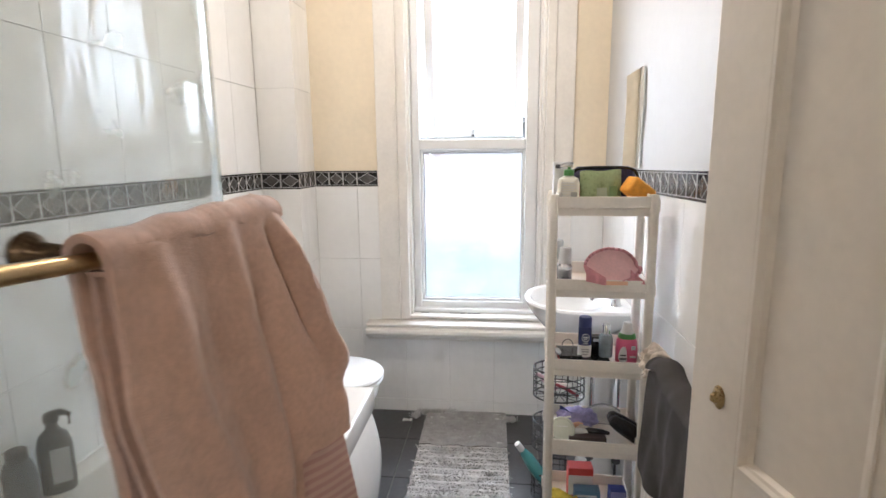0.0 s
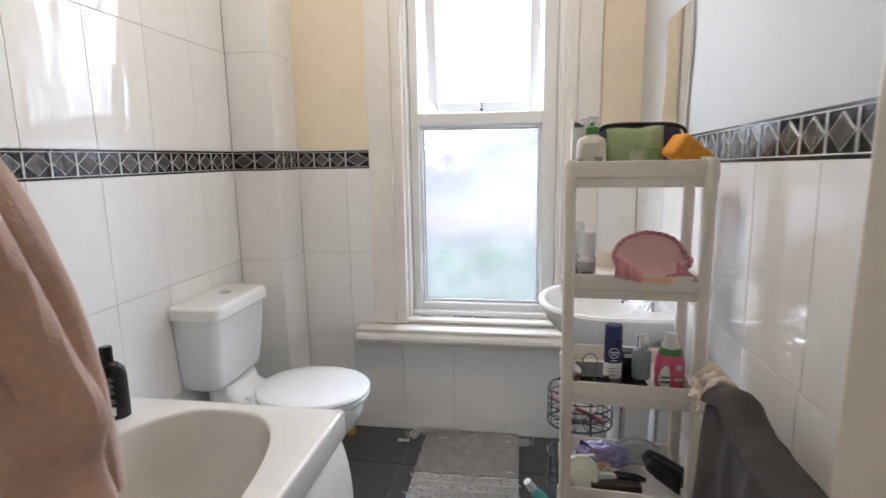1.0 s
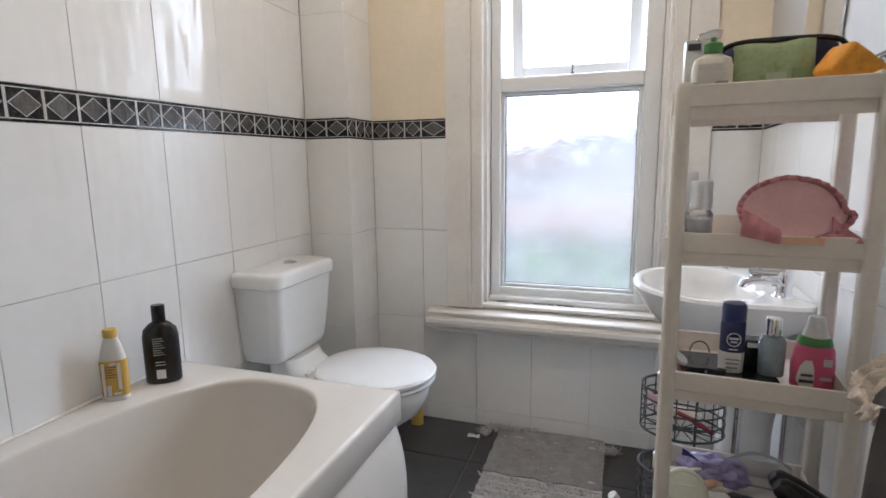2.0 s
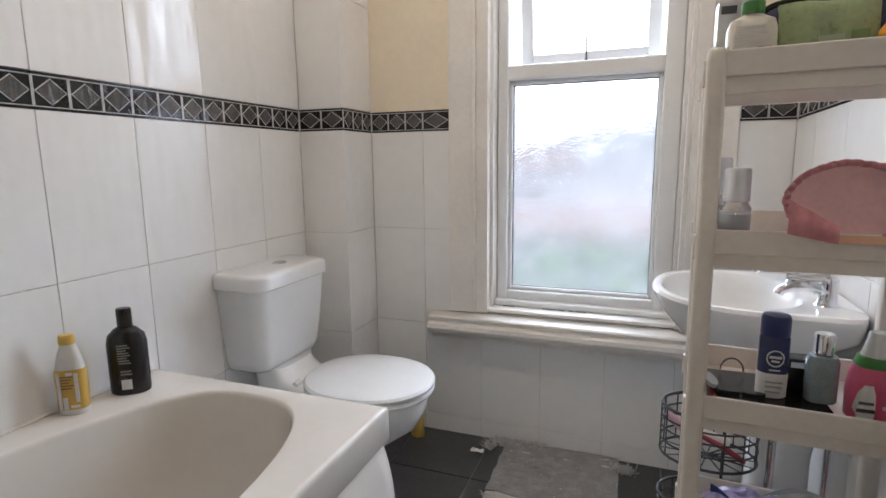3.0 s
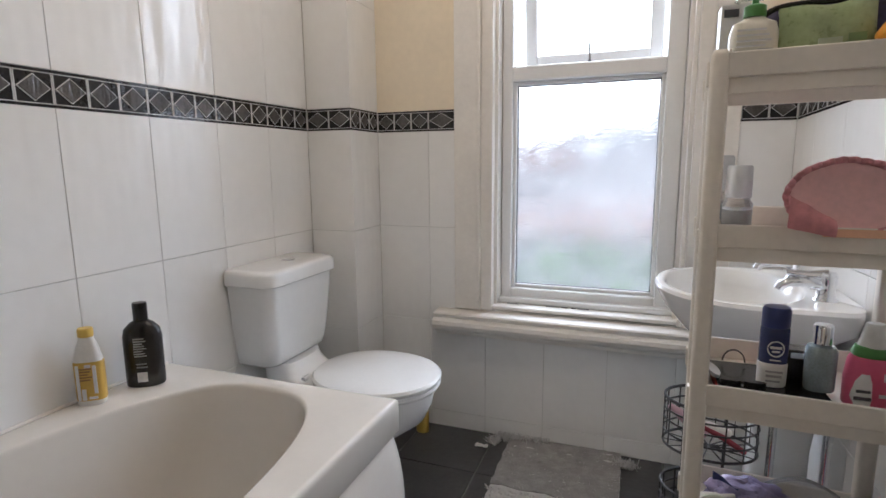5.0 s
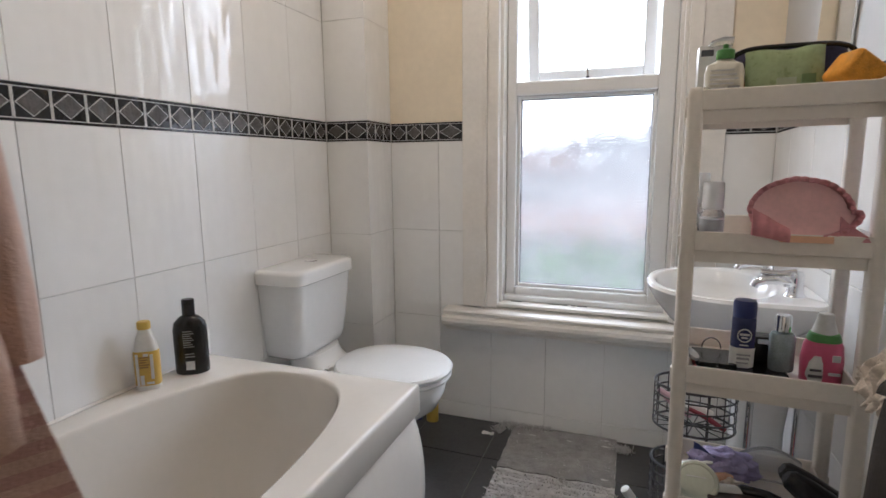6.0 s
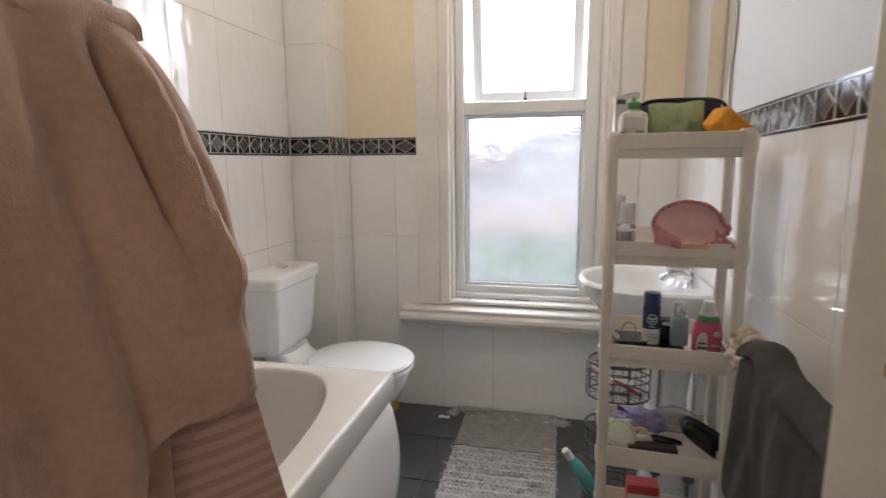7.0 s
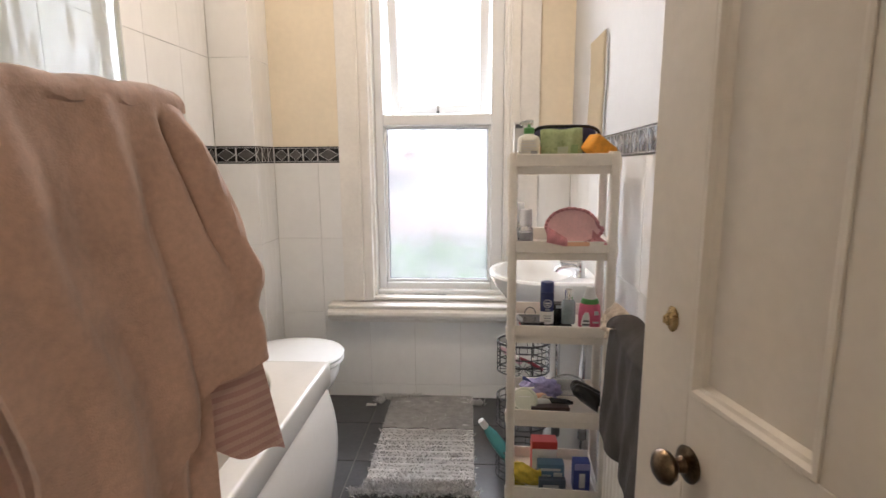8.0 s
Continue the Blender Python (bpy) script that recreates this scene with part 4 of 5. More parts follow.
POUCH = plastic("dark_floral_fabric", (0.07, 0.06, 0.15), 0.7, vary=0.6, scale=45, color2=(0.015, 0.014, 0.02), bump=0.3)
SHOWER_CAP = plastic("pink_bathing_cap_film", (0.62, 0.26, 0.28), 0.45, vary=0.1, scale=14, bump=0.5, bump_scale=35)
CAP_LINING = plastic("pink_cap_lining", (0.90, 0.58, 0.58), 0.6, vary=0.05, scale=14)
FROSTED_CAP = glass_mat("frosted_cap_plastic", (0.97, 0.97, 0.98), 0.25, haze=0.55, haze_color=(0.86, 0.87, 0.88))
FROSTED_BODY = glass_mat("hazy_bottle_plastic", (0.97, 0.97, 0.98), 0.15, haze=0.26, haze_color=(0.82, 0.84, 0.85))
PEACH = plastic("peach_card", (0.78, 0.46, 0.30), 0.6)
STEEL_BLUE = plastic("iridescent_blue_glass", (0.36, 0.43, 0.46), 0.10, vary=0.12, scale=30, metal=0.35)


def top_tier():
    z = SURF[4]
    b = bottle("lotion_bottle", (0.292, 1.625, z), "ivory lotion bottle with a green pump top", "bottle",
               [(0.030, 0), (0.034, 0.004), (0.034, 0.075), (0.030, 0.090), (0.016, 0.098), (0.013, 0.102)], CREAM_PL, n=3.2, squash=0.68, size=(0.97, 0.87))
    part("pump_collar", lathe([(0.015, 0.101), (0.016, 0.103), (0.016, 0.119), (0.012, 0.122), (0.005, 0.123), (0.005, 0.132)], 20), GREEN_PL, b, "green pump collar", smooth=True)
    part("pump_head", tube([(0.012, -0.002, 0.137), (-0.004, 0, 0.139), (-0.022, 0.002, 0.136), (-0.026, 0.002, 0.129)], [0.009, 0.009, 0.006, 0.004], 12), CLEAR_PLASTIC, b, "clear pump spout", smooth=True)
    bars(b, [(-0.026, 0.030 + 0.009 * k, 0.022 - 0.004 * (k % 3), 0.033 + 0.009 * k) for k in range(6)], PALE_INK, face=-0.0235)
    bars(b, [(0.004, 0.014, 0.024, 0.044)], GREY_INK, face=-0.0242)
    c = thing("white_carton", (0.282, 1.715, z), "tall white carton with dark lettering", "carton")
    part("body", box(-0.028, -0.02, 0, 0.028, 0.02, 0.128, 0.001), WHITE_PL, c)
    bars(c, [(-0.024, 0.108, -0.002, 0.120)], DARK_INK, face=-0.0205)
    r = thing("jar", (0.262, 1.60, z), "small clear plastic pot", "pot")
    part("body", lathe([(0.007, 0), (0.008, 0.002), (0.008, 0.034), (0.006, 0.036)], 16), CLEAR_PLASTIC, r, smooth=True)
    # wash bag with a zip rim
    p = thing("wash_bag", (0.405, 1.69, z), "dark floral zipped wash bag", "wash bag")
    rings = [superring(0, 0, zz, 0.098 + a, 0.030 + a * 0.5, 3.2, 32) for zz, a in ((0.0, -0.004), (0.006, 0.0), (0.05, 0.004), (0.085, 0.0), (0.105, -0.008), (0.113, -0.02))]
    part("body", loft(rings), POUCH, p, smooth=True)
    part("zip_rim", tube([(0.101 * math.copysign(abs(math.cos(a)) ** 0.45, math.cos(a)), -0.030, 0.058 + 0.053 * math.copysign(abs(math.sin(a)) ** 0.45, math.sin(a))) for a in (2 * math.pi * k / 40 for k in range(40))], 0.0045, 8, closed=True), BLACK_PL, p, "black zip piping", smooth=True)
    # pale green packs in front of it
    for x, w, h, tl in ((0.392, 0.124, 0.098, -2),):
        k = thing("wipes_pack", Matrix.Translation((x, 1.636, z)) @ Matrix.Rotation(radians(tl), 4, "Y"), "pale green film pack of wipes", "pack")
        part("film", sheet(24, 16, lambda u, v: ((u - 0.5) * w, -0.014 * math.sin(math.pi * u) ** 0.5 * math.sin(math.pi * v) ** 0.5 + 0.002 * math.sin(14 * u), 0.004 + v * h + 0.002 * math.sin(9 * u)), 0.012), PACK_GREEN, k, smooth=True)
        bars(k, [(-0.014, 0.008, 0.016, 0.050)], plastic("pale_sage_print", (0.44, 0.50, 0.36), 0.35), name="label_patch", face=-0.0165)
        bars(k, [(0.024, 0.008, 0.046, 0.054)], plastic("deep_green_print", (0.20, 0.30, 0.13), 0.35), name="label_patch", face=-0.0135)
    rd = thing("red_tube", (0.337, 1.668, z), "small red tube with a dark cap", "tube")
    part("body", lathe([(0.010, 0), (0.011, 0.002), (0.011, 0.05), (0.006, 0.054)], 16), RED_PL, rd, smooth=True)
    o = thing("orange_sponge", Matrix.Translation((0.493, 1.602, z + 0.042)) @ Matrix.Rotation(radians(14), 4, "Z") @ Matrix.Rotation(radians(36), 4, "Y"), "orange bath sponge propped on its corner", "sponge")
    part("body", box(-0.041, -0.031, -0.027, 0.041, 0.031, 0.027, 0.009, 3), ORANGE_PL, o, smooth=True)


top_tier()


def second_tier():
    z = SURF[3]
    for x, y, h in ((0.288, 1.615, 0.116), (0.268, 1.66, 0.132)):
        b = bottle("foam_bottle", (x, y, z), "clear foam pump bottle with a frosted cap", "bottle",
                   [(0.020, 0), (0.0215, 0.002), (0.0215, h * 0.48), (0.017, h * 0.54), (0.016, h * 0.56)], FROSTED_BODY, group="foam bottles")
        part("liquid", lathe([(0.018, 0.003), (0.0195, 0.005), (0.0195, h * 0.40), (0.001, h * 0.405)], 20), plastic("pale_grey_liquid", (0.62, 0.65, 0.66), 0.1), b, smooth=True)
        part("cap", lathe([(0.018, h * 0.56), (0.019, h * 0.57), (0.0185, h * 0.97), (0.016, h), (0.001, h)], 20), FROSTED_CAP, b, "frosted plastic cap", smooth=True)
        bars(b, [(-0.012, 0.008, 0.012, 0.016), (-0.012, 0.020, 0.010, 0.024)], DARK_INK, face=-0.0212)
    d = thing("hair_clip", Matrix.Translation((0.315, 1.60, z + 0.006)) @ Matrix.Rotation(radians(20), 4, "Z"), "small black hair clip", "hair clip")
    part("body", loft([superring(0, 0, zz, 0.026 * k, 0.009 * k, 2.2, 16) for zz, k in ((-0.005, 0.8), (0.0, 1.0), (0.008, 0.6), (0.011, 0.2))]), BLACK_PL, d, smooth=True)
    # shower cap lying open towards the room, with a ruffled rim
    c = thing("bathing_cap", Matrix.Translation((0.414, 1.546, z + 0.068)) @ Matrix.Rotation(radians(-8), 4, "X") @ Matrix.Scale(0.94, 4), "pale pink ruffled bathing cap lying open on the shelf", "bathing cap")

    def shape(a):
        s, co = math.sin(a), math.cos(a)
        w = 0.080 if s > 0 else 0.086 + 0.008 * co
        return w * co, (0.060 if s > 0 else 0.050) * s

    def dome(u, v):
        a = 2 * math.pi * u
        x, zz = shape(a)
        r = 1 - v * v * 0.85
        ruf = 0.003 * math.sin(46 * a / 2) * (1 - v)
        return (x * r, 0.01 + 0.075 * math.sin(v * math.pi / 2) + ruf + 0.004 * noise.noise((3 * u, 3 * v, 1.0)), zz * r)
    bm = sheet(92, 14, dome)
    part("dome", bm, SHOWER_CAP, c, smooth=True)
    ring = []
    for k in range(186):
        a = 2 * math.pi * k / 186
        x, zz = shape(a)
        q = 1 + 0.006 * math.sin(31 * a) + 0.05 * noise.noise((2 * math.cos(a), 2 * math.sin(a), 4.0))
        ring.append((x * q, 0.004 + 0.003 * math.cos(31 * a), zz * q))
    part("ruffled_rim", tube(ring, 0.0048, 8, closed=True), SHOWER_CAP, c, smooth=True)
    part("lining", loft([[(shape(2 * math.pi * k / 48)[0] * r, y, shape(2 * math.pi * k / 48)[1] * r) for k in range(48)] for r, y in ((0.93, 0.010), (0.8, 0.016), (0.5, 0.022), (0.05, 0.024))], cap0=False), CAP_LINING, c, "smooth pink lining", smooth=True)
    part("fold", sheet(20, 10, lambda u, v: (-0.078 + 0.06 * u, -0.012 - 0.006 * math.sin(math.pi * v) + 0.003 * math.sin(12 * u), -0.045 + 0.05 * v * (1 - 0.5 * u) - 0.012 * u), 0.003), SHOWER_CAP, c, smooth=True)
    part("tail", sheet(16, 8, lambda u, v: (0.062 + 0.058 * u, -0.002 + 0.004 * math.sin(7 * u), -0.052 + 0.045 * v * (1 - u) ** 1.3), 0.003), SHOWER_CAP, c, smooth=True)
    part("peach_insert", loft([superring(0.0, 0.0, zz, 0.042, 0.006, 2.4, 24) for zz in (-0.056, -0.044)]), PEACH, c, "peach card insert").location = (0.01, -0.004, 0)


second_tier()


def third_tier():
    z = SURF[2]
    t = thing("red_book", (0.375, 1.655, z), "thin red and black notebook", "notebook")
    part("cover", box(-0.10, -0.075, 0, 0.06, 0.06, 0.010, 0.001), RED_PL, t)
    part("page_block", box(-0.097, -0.072, 0.0105, 0.058, 0.058, 0.014), BLACK_PL, t)
    zz = z + 0.0145
    d = bottle("deodorant", (0.358, 1.622, zz), "navy and white deodorant spray bottle with a round badge", "bottle",
               [(0.020, 0), (0.0225, 0.003), (0.0228, 0.03), (0.0230, 0.085), (0.0225, 0.098), (0.021, 0.100)], NAVY_PL,
               [(0.0215, 0.100), (0.0225, 0.102), (0.0225, 0.128), (0.020, 0.133), (0.001, 0.134)], BLUE_PL, n=2.4, squash=0.75, cap_label="blue cap", size=(0.92, 1.0))
    part("white_base", lathe([(0.0205, 0.0005), (0.0230, 0.003), (0.0234, 0.03), (0.0235, 0.040), (0.0226, 0.041)], 24, 2.4, 0.75), WHITE_PL, d, "white lower label", smooth=True)
    part("badge", tube([(0.0125 * math.cos(a), -0.0178 + 0.0022 * abs(math.cos(a)) ** 2, 0.066 + 0.0125 * math.sin(a)) for a in (2 * math.pi * k / 32 for k in range(32))], 0.0012, 6, closed=True), PALE_INK, d, "pale ring badge", smooth=True)
    bars(d, [(-0.009, 0.066, 0.009, 0.070), (-0.006, 0.060, 0.006, 0.063), (-0.008, 0.046, 0.008, 0.048)], PALE_INK, face=-0.0170)
    bars(d, [(-0.013, 0.026, 0.013, 0.029), (-0.012, 0.018, 0.012, 0.022), (-0.012, 0.010, 0.010, 0.013)], GREY_INK, face=-0.0172)
    s = thing("sunglasses", (0.315, 1.605, z), "folded black sunglasses on a notebook", "sunglasses")
    for x in (-0.018, 0.018):
        part("lens", loft([superring(x, 0.0, q, 0.016, 0.006, 2.6, 16) for q in (0.004, 0.022)]), BLACK_PL, s, smooth=True)
    part("bridge", tube([(-0.006, 0, 0.016), (0, -0.002, 0.019), (0.006, 0, 0.016)], 0.002, 8), BLACK_PL, s)
    part("temple_arm", tube([(-0.034, 0.004, 0.016), (-0.03, 0.012, 0.014), (0.03, 0.014, 0.010)], 0.002, 8), BLACK_PL, s)
    part("temple_arm", tube([(0.034, 0.004, 0.016), (0.028, 0.018, 0.014), (-0.03, 0.02, 0.010)], 0.002, 8), BLACK_PL, s)
    g = thing("grey_brush", Matrix.Translation((0.272, 1.64, z + 0.02)) @ Matrix.Rotation(radians(25), 4, "Y"), "grey oval hand mirror back", "hand mirror")
    part("body", loft([superring(0, y, 0, 0.014, 0.028, 2, 20) for y in (0.0,)] + [superring(0, 0, 0.006, 0.013, 0.027, 2, 20)]), GREY_INK, g, smooth=True)
    k = thing("black_case", (0.402, 1.672, zz), "black hinged case with a pale label", "case")
    part("body", box(-0.034, -0.022, 0, 0.034, 0.022, 0.052, 0.006), BLACK_PL, k)
    part("label_patch", box(-0.012, -0.0232, 0.04, 0.018, -0.0222, 0.049), PALE_INK, k)
    p = bottle("perfume_bottle", (0.425, 1.626, zz), "iridescent blue glass perfume bottle with a silver cap", "bottle",
               [(0.021, 0), (0.0235, 0.003), (0.0235, 0.062), (0.020, 0.069), (0.010, 0.071)], STEEL_BLUE,
               [(0.014, 0.072), (0.015, 0.073), (0.015, 0.100), (0.0135, 0.102), (0.001, 0.102)], CHROME, n=3.0, squash=0.8, cap_label="polished silver cap", size=(0.92, 1.06))
    f = bottle("softener_bottle", (0.488, 1.615, z), "pink and white fabric softener bottle with a green collar", "bottle",
               [(0.030, 0), (0.033, 0.004), (0.034, 0.045), (0.031, 0.075), (0.027, 0.084)], PINK_PL,
               [(0.021, 0.098), (0.018, 0.108), (0.014, 0.122), (0.013, 0.132), (0.011, 0.134), (0.001, 0.134)], WHITE_PL, n=2.6, squash=0.66, cap_label="white cap")
    part("collar", lathe([(0.027, 0.083), (0.028, 0.085), (0.024, 0.097), (0.020, 0.099)], 24, 2.4, 0.8), GREEN_PL, f, "green collar", smooth=True)
    part("white_splash", loft([superring(-0.012, 0, q, w, 0.0245, 2.4, 20) for q, w in ((0.004, 0.014), (0.02, 0.019), (0.045, 0.017), (0.058, 0.008))]), WHITE_PL, f, "white splash label", smooth=True)
    bars(f, [(-0.026, 0.018, -0.004, 0.023), (-0.024, 0.030, -0.006, 0.034)], DARK_INK, face=-0.0247)
    bars(f, [(0.010, 0.050, 0.022, 0.062), (0.006, 0.024, 0.024, 0.029)], PALE_INK, face=-0.0225)
    hd = thing("hair_band", (0.315, 1.70, z + 0.03), "thin black wire hair band", "hair band")
    part("loop", tube([(0.018 * math.cos(a), 0, 0.022 * math.sin(a) - 0.01) for a in (math.pi * k / 16 for k in range(17))], 0.0015, 6), WIRE, hd, smooth=True)


third_tier()


def fourth_tier():
    z = SURF[1]
    g = thing("round_tub", Matrix.Translation((0.292, 1.605, z + 0.030)) @ Matrix.Rotation(radians(40), 4, "X"), "round tub with a pale green lid", "tub")
    part("body", lathe([(0.038, -0.020), (0.039, -0.018), (0.039, 0.008)], 28), CLEAR_PLASTIC, g, smooth=True)
    part("lid", lathe([(0.041, 0.008), (0.042, 0.010), (0.042, 0.017), (0.039, 0.020), (0.034, 0.0195), (0.033, 0.018), (0.001, 0.018)], 32), plastic("sage_lid", (0.56, 0.58, 0.49), 0.35), g, "pale green lid with a raised rim", smooth=True)
    bars(g, [(-0.018, 0.0178, 0.018, 0.0186)], PALE_INK, face=0.008)
    b = thing("plastic_bag", (0.352, 1.685, z), "crumpled lilac film bag with a dark blue corner", "bag")

    def bag(u, v):
        a, e = 2 * math.pi * u, math.pi * (v - 0.5)
        p = (2.5 * math.cos(a) * math.cos(e), 2.5 * math.sin(a) * math.cos(e), 3 * math.sin(e))
        r = 1 + 0.30 * noise.noise(p) + 0.16 * abs(noise.noise((p[0] * 2.3, p[1] * 2.3, p[2] * 2.3)))
        return (0.062 * r * math.cos(a) * math.cos(e), 0.034 * r * math.sin(a) * math.cos(e), max(0.0, 0.036 + 0.036 * r * math.sin(e)))
    part("film", sheet(64, 32, bag), LILAC, b, smooth=True)
    part("corner", sheet(12, 8, lambda u, v: (-0.060 + 0.045 * u, -0.020 + 0.004 * math.sin(6 * u), 0.066 + 0.022 * (1 - u) * (0.4 + v) - 0.006 * v), 0.002), BLUE_PL, b, "dark blue printed corner", smooth=True)
    n = thing("tissue_wad", (0.362, 1.622, z + 0.022), "crumpled cream tissue among the cosmetics", "tissue")
    part("wad", sheet(28, 16, lambda u, v: tuple(k * (0.020 + 0.009 * noise.noise((5 * u, 6 * v, 8))) for k in (1.3 * math.cos(2 * math.pi * u) * math.cos(math.pi * (v - 0.5)), math.sin(2 * math.pi * u) * math.cos(math.pi * (v - 0.5)), math.sin(math.pi * (v - 0.5))))), RAG, n, smooth=True)
    for x, y, w, m, nm, lb, rz in ((0.345, 1.60, 0.075, WHITE_PL, "white_tube", "white squeezed cosmetic tube", 8), (0.40, 1.605, 0.09, BLACK_PL, "black_wand", "slim black cosmetic wand", -6),
                                   (0.37, 1.585, 0.10, plastic("dark_brown_plastic", (0.05, 0.03, 0.025), 0.3), "brown_palette", "dark brown make-up palette", 2), (0.34, 1.64, 0.06, PEACH, "peach_sachet", "small peach cosmetic sachet", 30)):
        t = thing(nm, Matrix.Translation((x, y, z + (0.03 if nm != "brown_palette" else 0.0))) @ Matrix.Rotation(radians(rz), 4, "Z"), lb, "cosmetics")
        if nm == "brown_palette":
            part("body", box(-0.06, -0.02, 0, 0.06, 0.02, 0.03, 0.003), m, t)
        else:
            part("body", tube([(-w / 2, 0, 0), (-w / 4, 0, 0.004), (w / 4, 0, 0.003), (w / 2, 0, 0)], [0.004, 0.010, 0.009, 0.005], 12), m, t, smooth=True)
    h = thing("hair_straightener", Matrix.Translation((0.552, 1.602, z + 0.018)) @ Matrix.Rotation(radians(-57), 4, "Y") @ Matrix.Diagonal((1.5, 1.5, 1.0, 1)), "black folded hair straightener propped in the tray", "hair straightener")
    for nm, dy, lift in (("upper_arm", -0.010, 0.007), ("lower_arm", 0.010, -0.007)):
        rings = [superring(0, dy, q, w, d, 3.2, 20) for q, w, d in ((-0.012, 0.010, 0.008), (-0.006, 0.015, 0.009), (0.03, 0.018, 0.010), (0.09, 0.016, 0.0095), (0.122, 0.012, 0.009), (0.130, 0.007, 0.006))]
        arm = part(nm, loft(rings), BLACK_PL, h, smooth=True)
        o = part("plate", box(-0.010, dy + lift - 0.002, 0.05, 0.010, dy + lift + 0.002, 0.115, 0.001), GREY_INK, None, "grey heater plate")
        o.parent = arm
    part("hinge_cap", tube([(0, -0.018, -0.004), (0, 0.018, -0.004)], 0.010, 12), BLACK_PL, h, smooth=True)
    c = thing("grey_pouch", (0.44, 1.70, z), "pale grey translucent pouch", "pouch")
    part("film", sheet(24, 16, lambda u, v: ((u - 0.5) * 0.12, 0.012 * math.sin(math.pi * u) * math.cos(v), 0.002 + v * 0.075 * (0.7 + 0.3 * math.sin(3 * u))), 0.012), CLEAR_PLASTIC, c, smooth=True)
    n = thing("white_comb", Matrix.Translation((0.30, 1.66, z + 0.046)) @ Matrix.Rotation(radians(-10), 4, "Y"), "white comb lying on the tub", "comb")
    part("body", box(-0.03, -0.006, 0, 0.03, 0.006, 0.005, 0.002), WHITE_PL, n)


fourth_tier()


def fifth_tier():
    z = SURF[0]
    y = thing("yellow_pouch", (0.30, 1.60, z), "crumpled yellow film pouch", "pouch")
    part("film", sheet(30, 20, lambda u, v: ((u - 0.5) * 0.105, -0.022 * math.sin(math.pi * u) * math.sin(math.pi * v) + 0.006 * noise.noise((6 * u, 6 * v, 2)), 0.003 + v * (0.066 + 0.016 * math.sin(4 * u + 0.5))), 0.014),
         plastic("yellow_film", (0.70, 0.55, 0.07), 0.35, vary=0.15, bump=0.4, bump_scale=50), y, smooth=True)
    for nm, x, yy, w, d, h, m, lb in (("red_white_box", 0.37, 1.69, 0.085, 0.05, 0.120, RED_PL, "red and white card box"), ("blue_box", 0.385, 1.63, 0.085, 0.04, 0.072, plastic("slate_blue_card", (0.13, 0.25, 0.38), 0.45), "slate blue card box"),
                                      ("grey_box", 0.385, 1.585, 0.085, 0.02, 0.04, plastic("navy_grey_card", (0.10, 0.13, 0.18), 0.45), "dark blue grey card box"),
                                      ("tampon_box", 0.478, 1.60, 0.052, 0.04, 0.098, plastic("royal_blue_card", (0.04, 0.06, 0.26), 0.4), "royal blue card box with pale upright lettering")):
        b = thing(nm, (x, yy, z), lb, "box")
        part("body", box(-w / 2, -d / 2, 0, w / 2, d / 2, h, 0.0015), m, b)
        f = -d / 2
        if nm == "red_white_box":
            bars(b, [(-w / 2 + 0.001, 0.02, w / 2 - 0.001, 0.094)], WHITE_PL, name="label_patch", face=f)
        elif nm == "blue_box":
            bars(b, [(-0.035, 0.05, 0.03, 0.058), (-0.03, 0.03, 0.0, 0.036), (0.008, 0.014, 0.036, 0.044)], PALE_INK, face=f)
        elif nm == "tampon_box":
            bars(b, [(-0.008, 0.012, 0.010, 0.062)], PALE_INK, face=f)
            bars(b, [(-0.024, 0.074, 0.024, 0.096)], plastic("periwinkle_card", (0.30, 0.30, 0.60), 0.4), name="label_patch", face=f)
        else:
            bars(b, [(-0.03, 0.012, 0.02, 0.022)], PALE_INK, face=f)


fifth_tier()

# ---- wire caddy, bottles on the floor ----


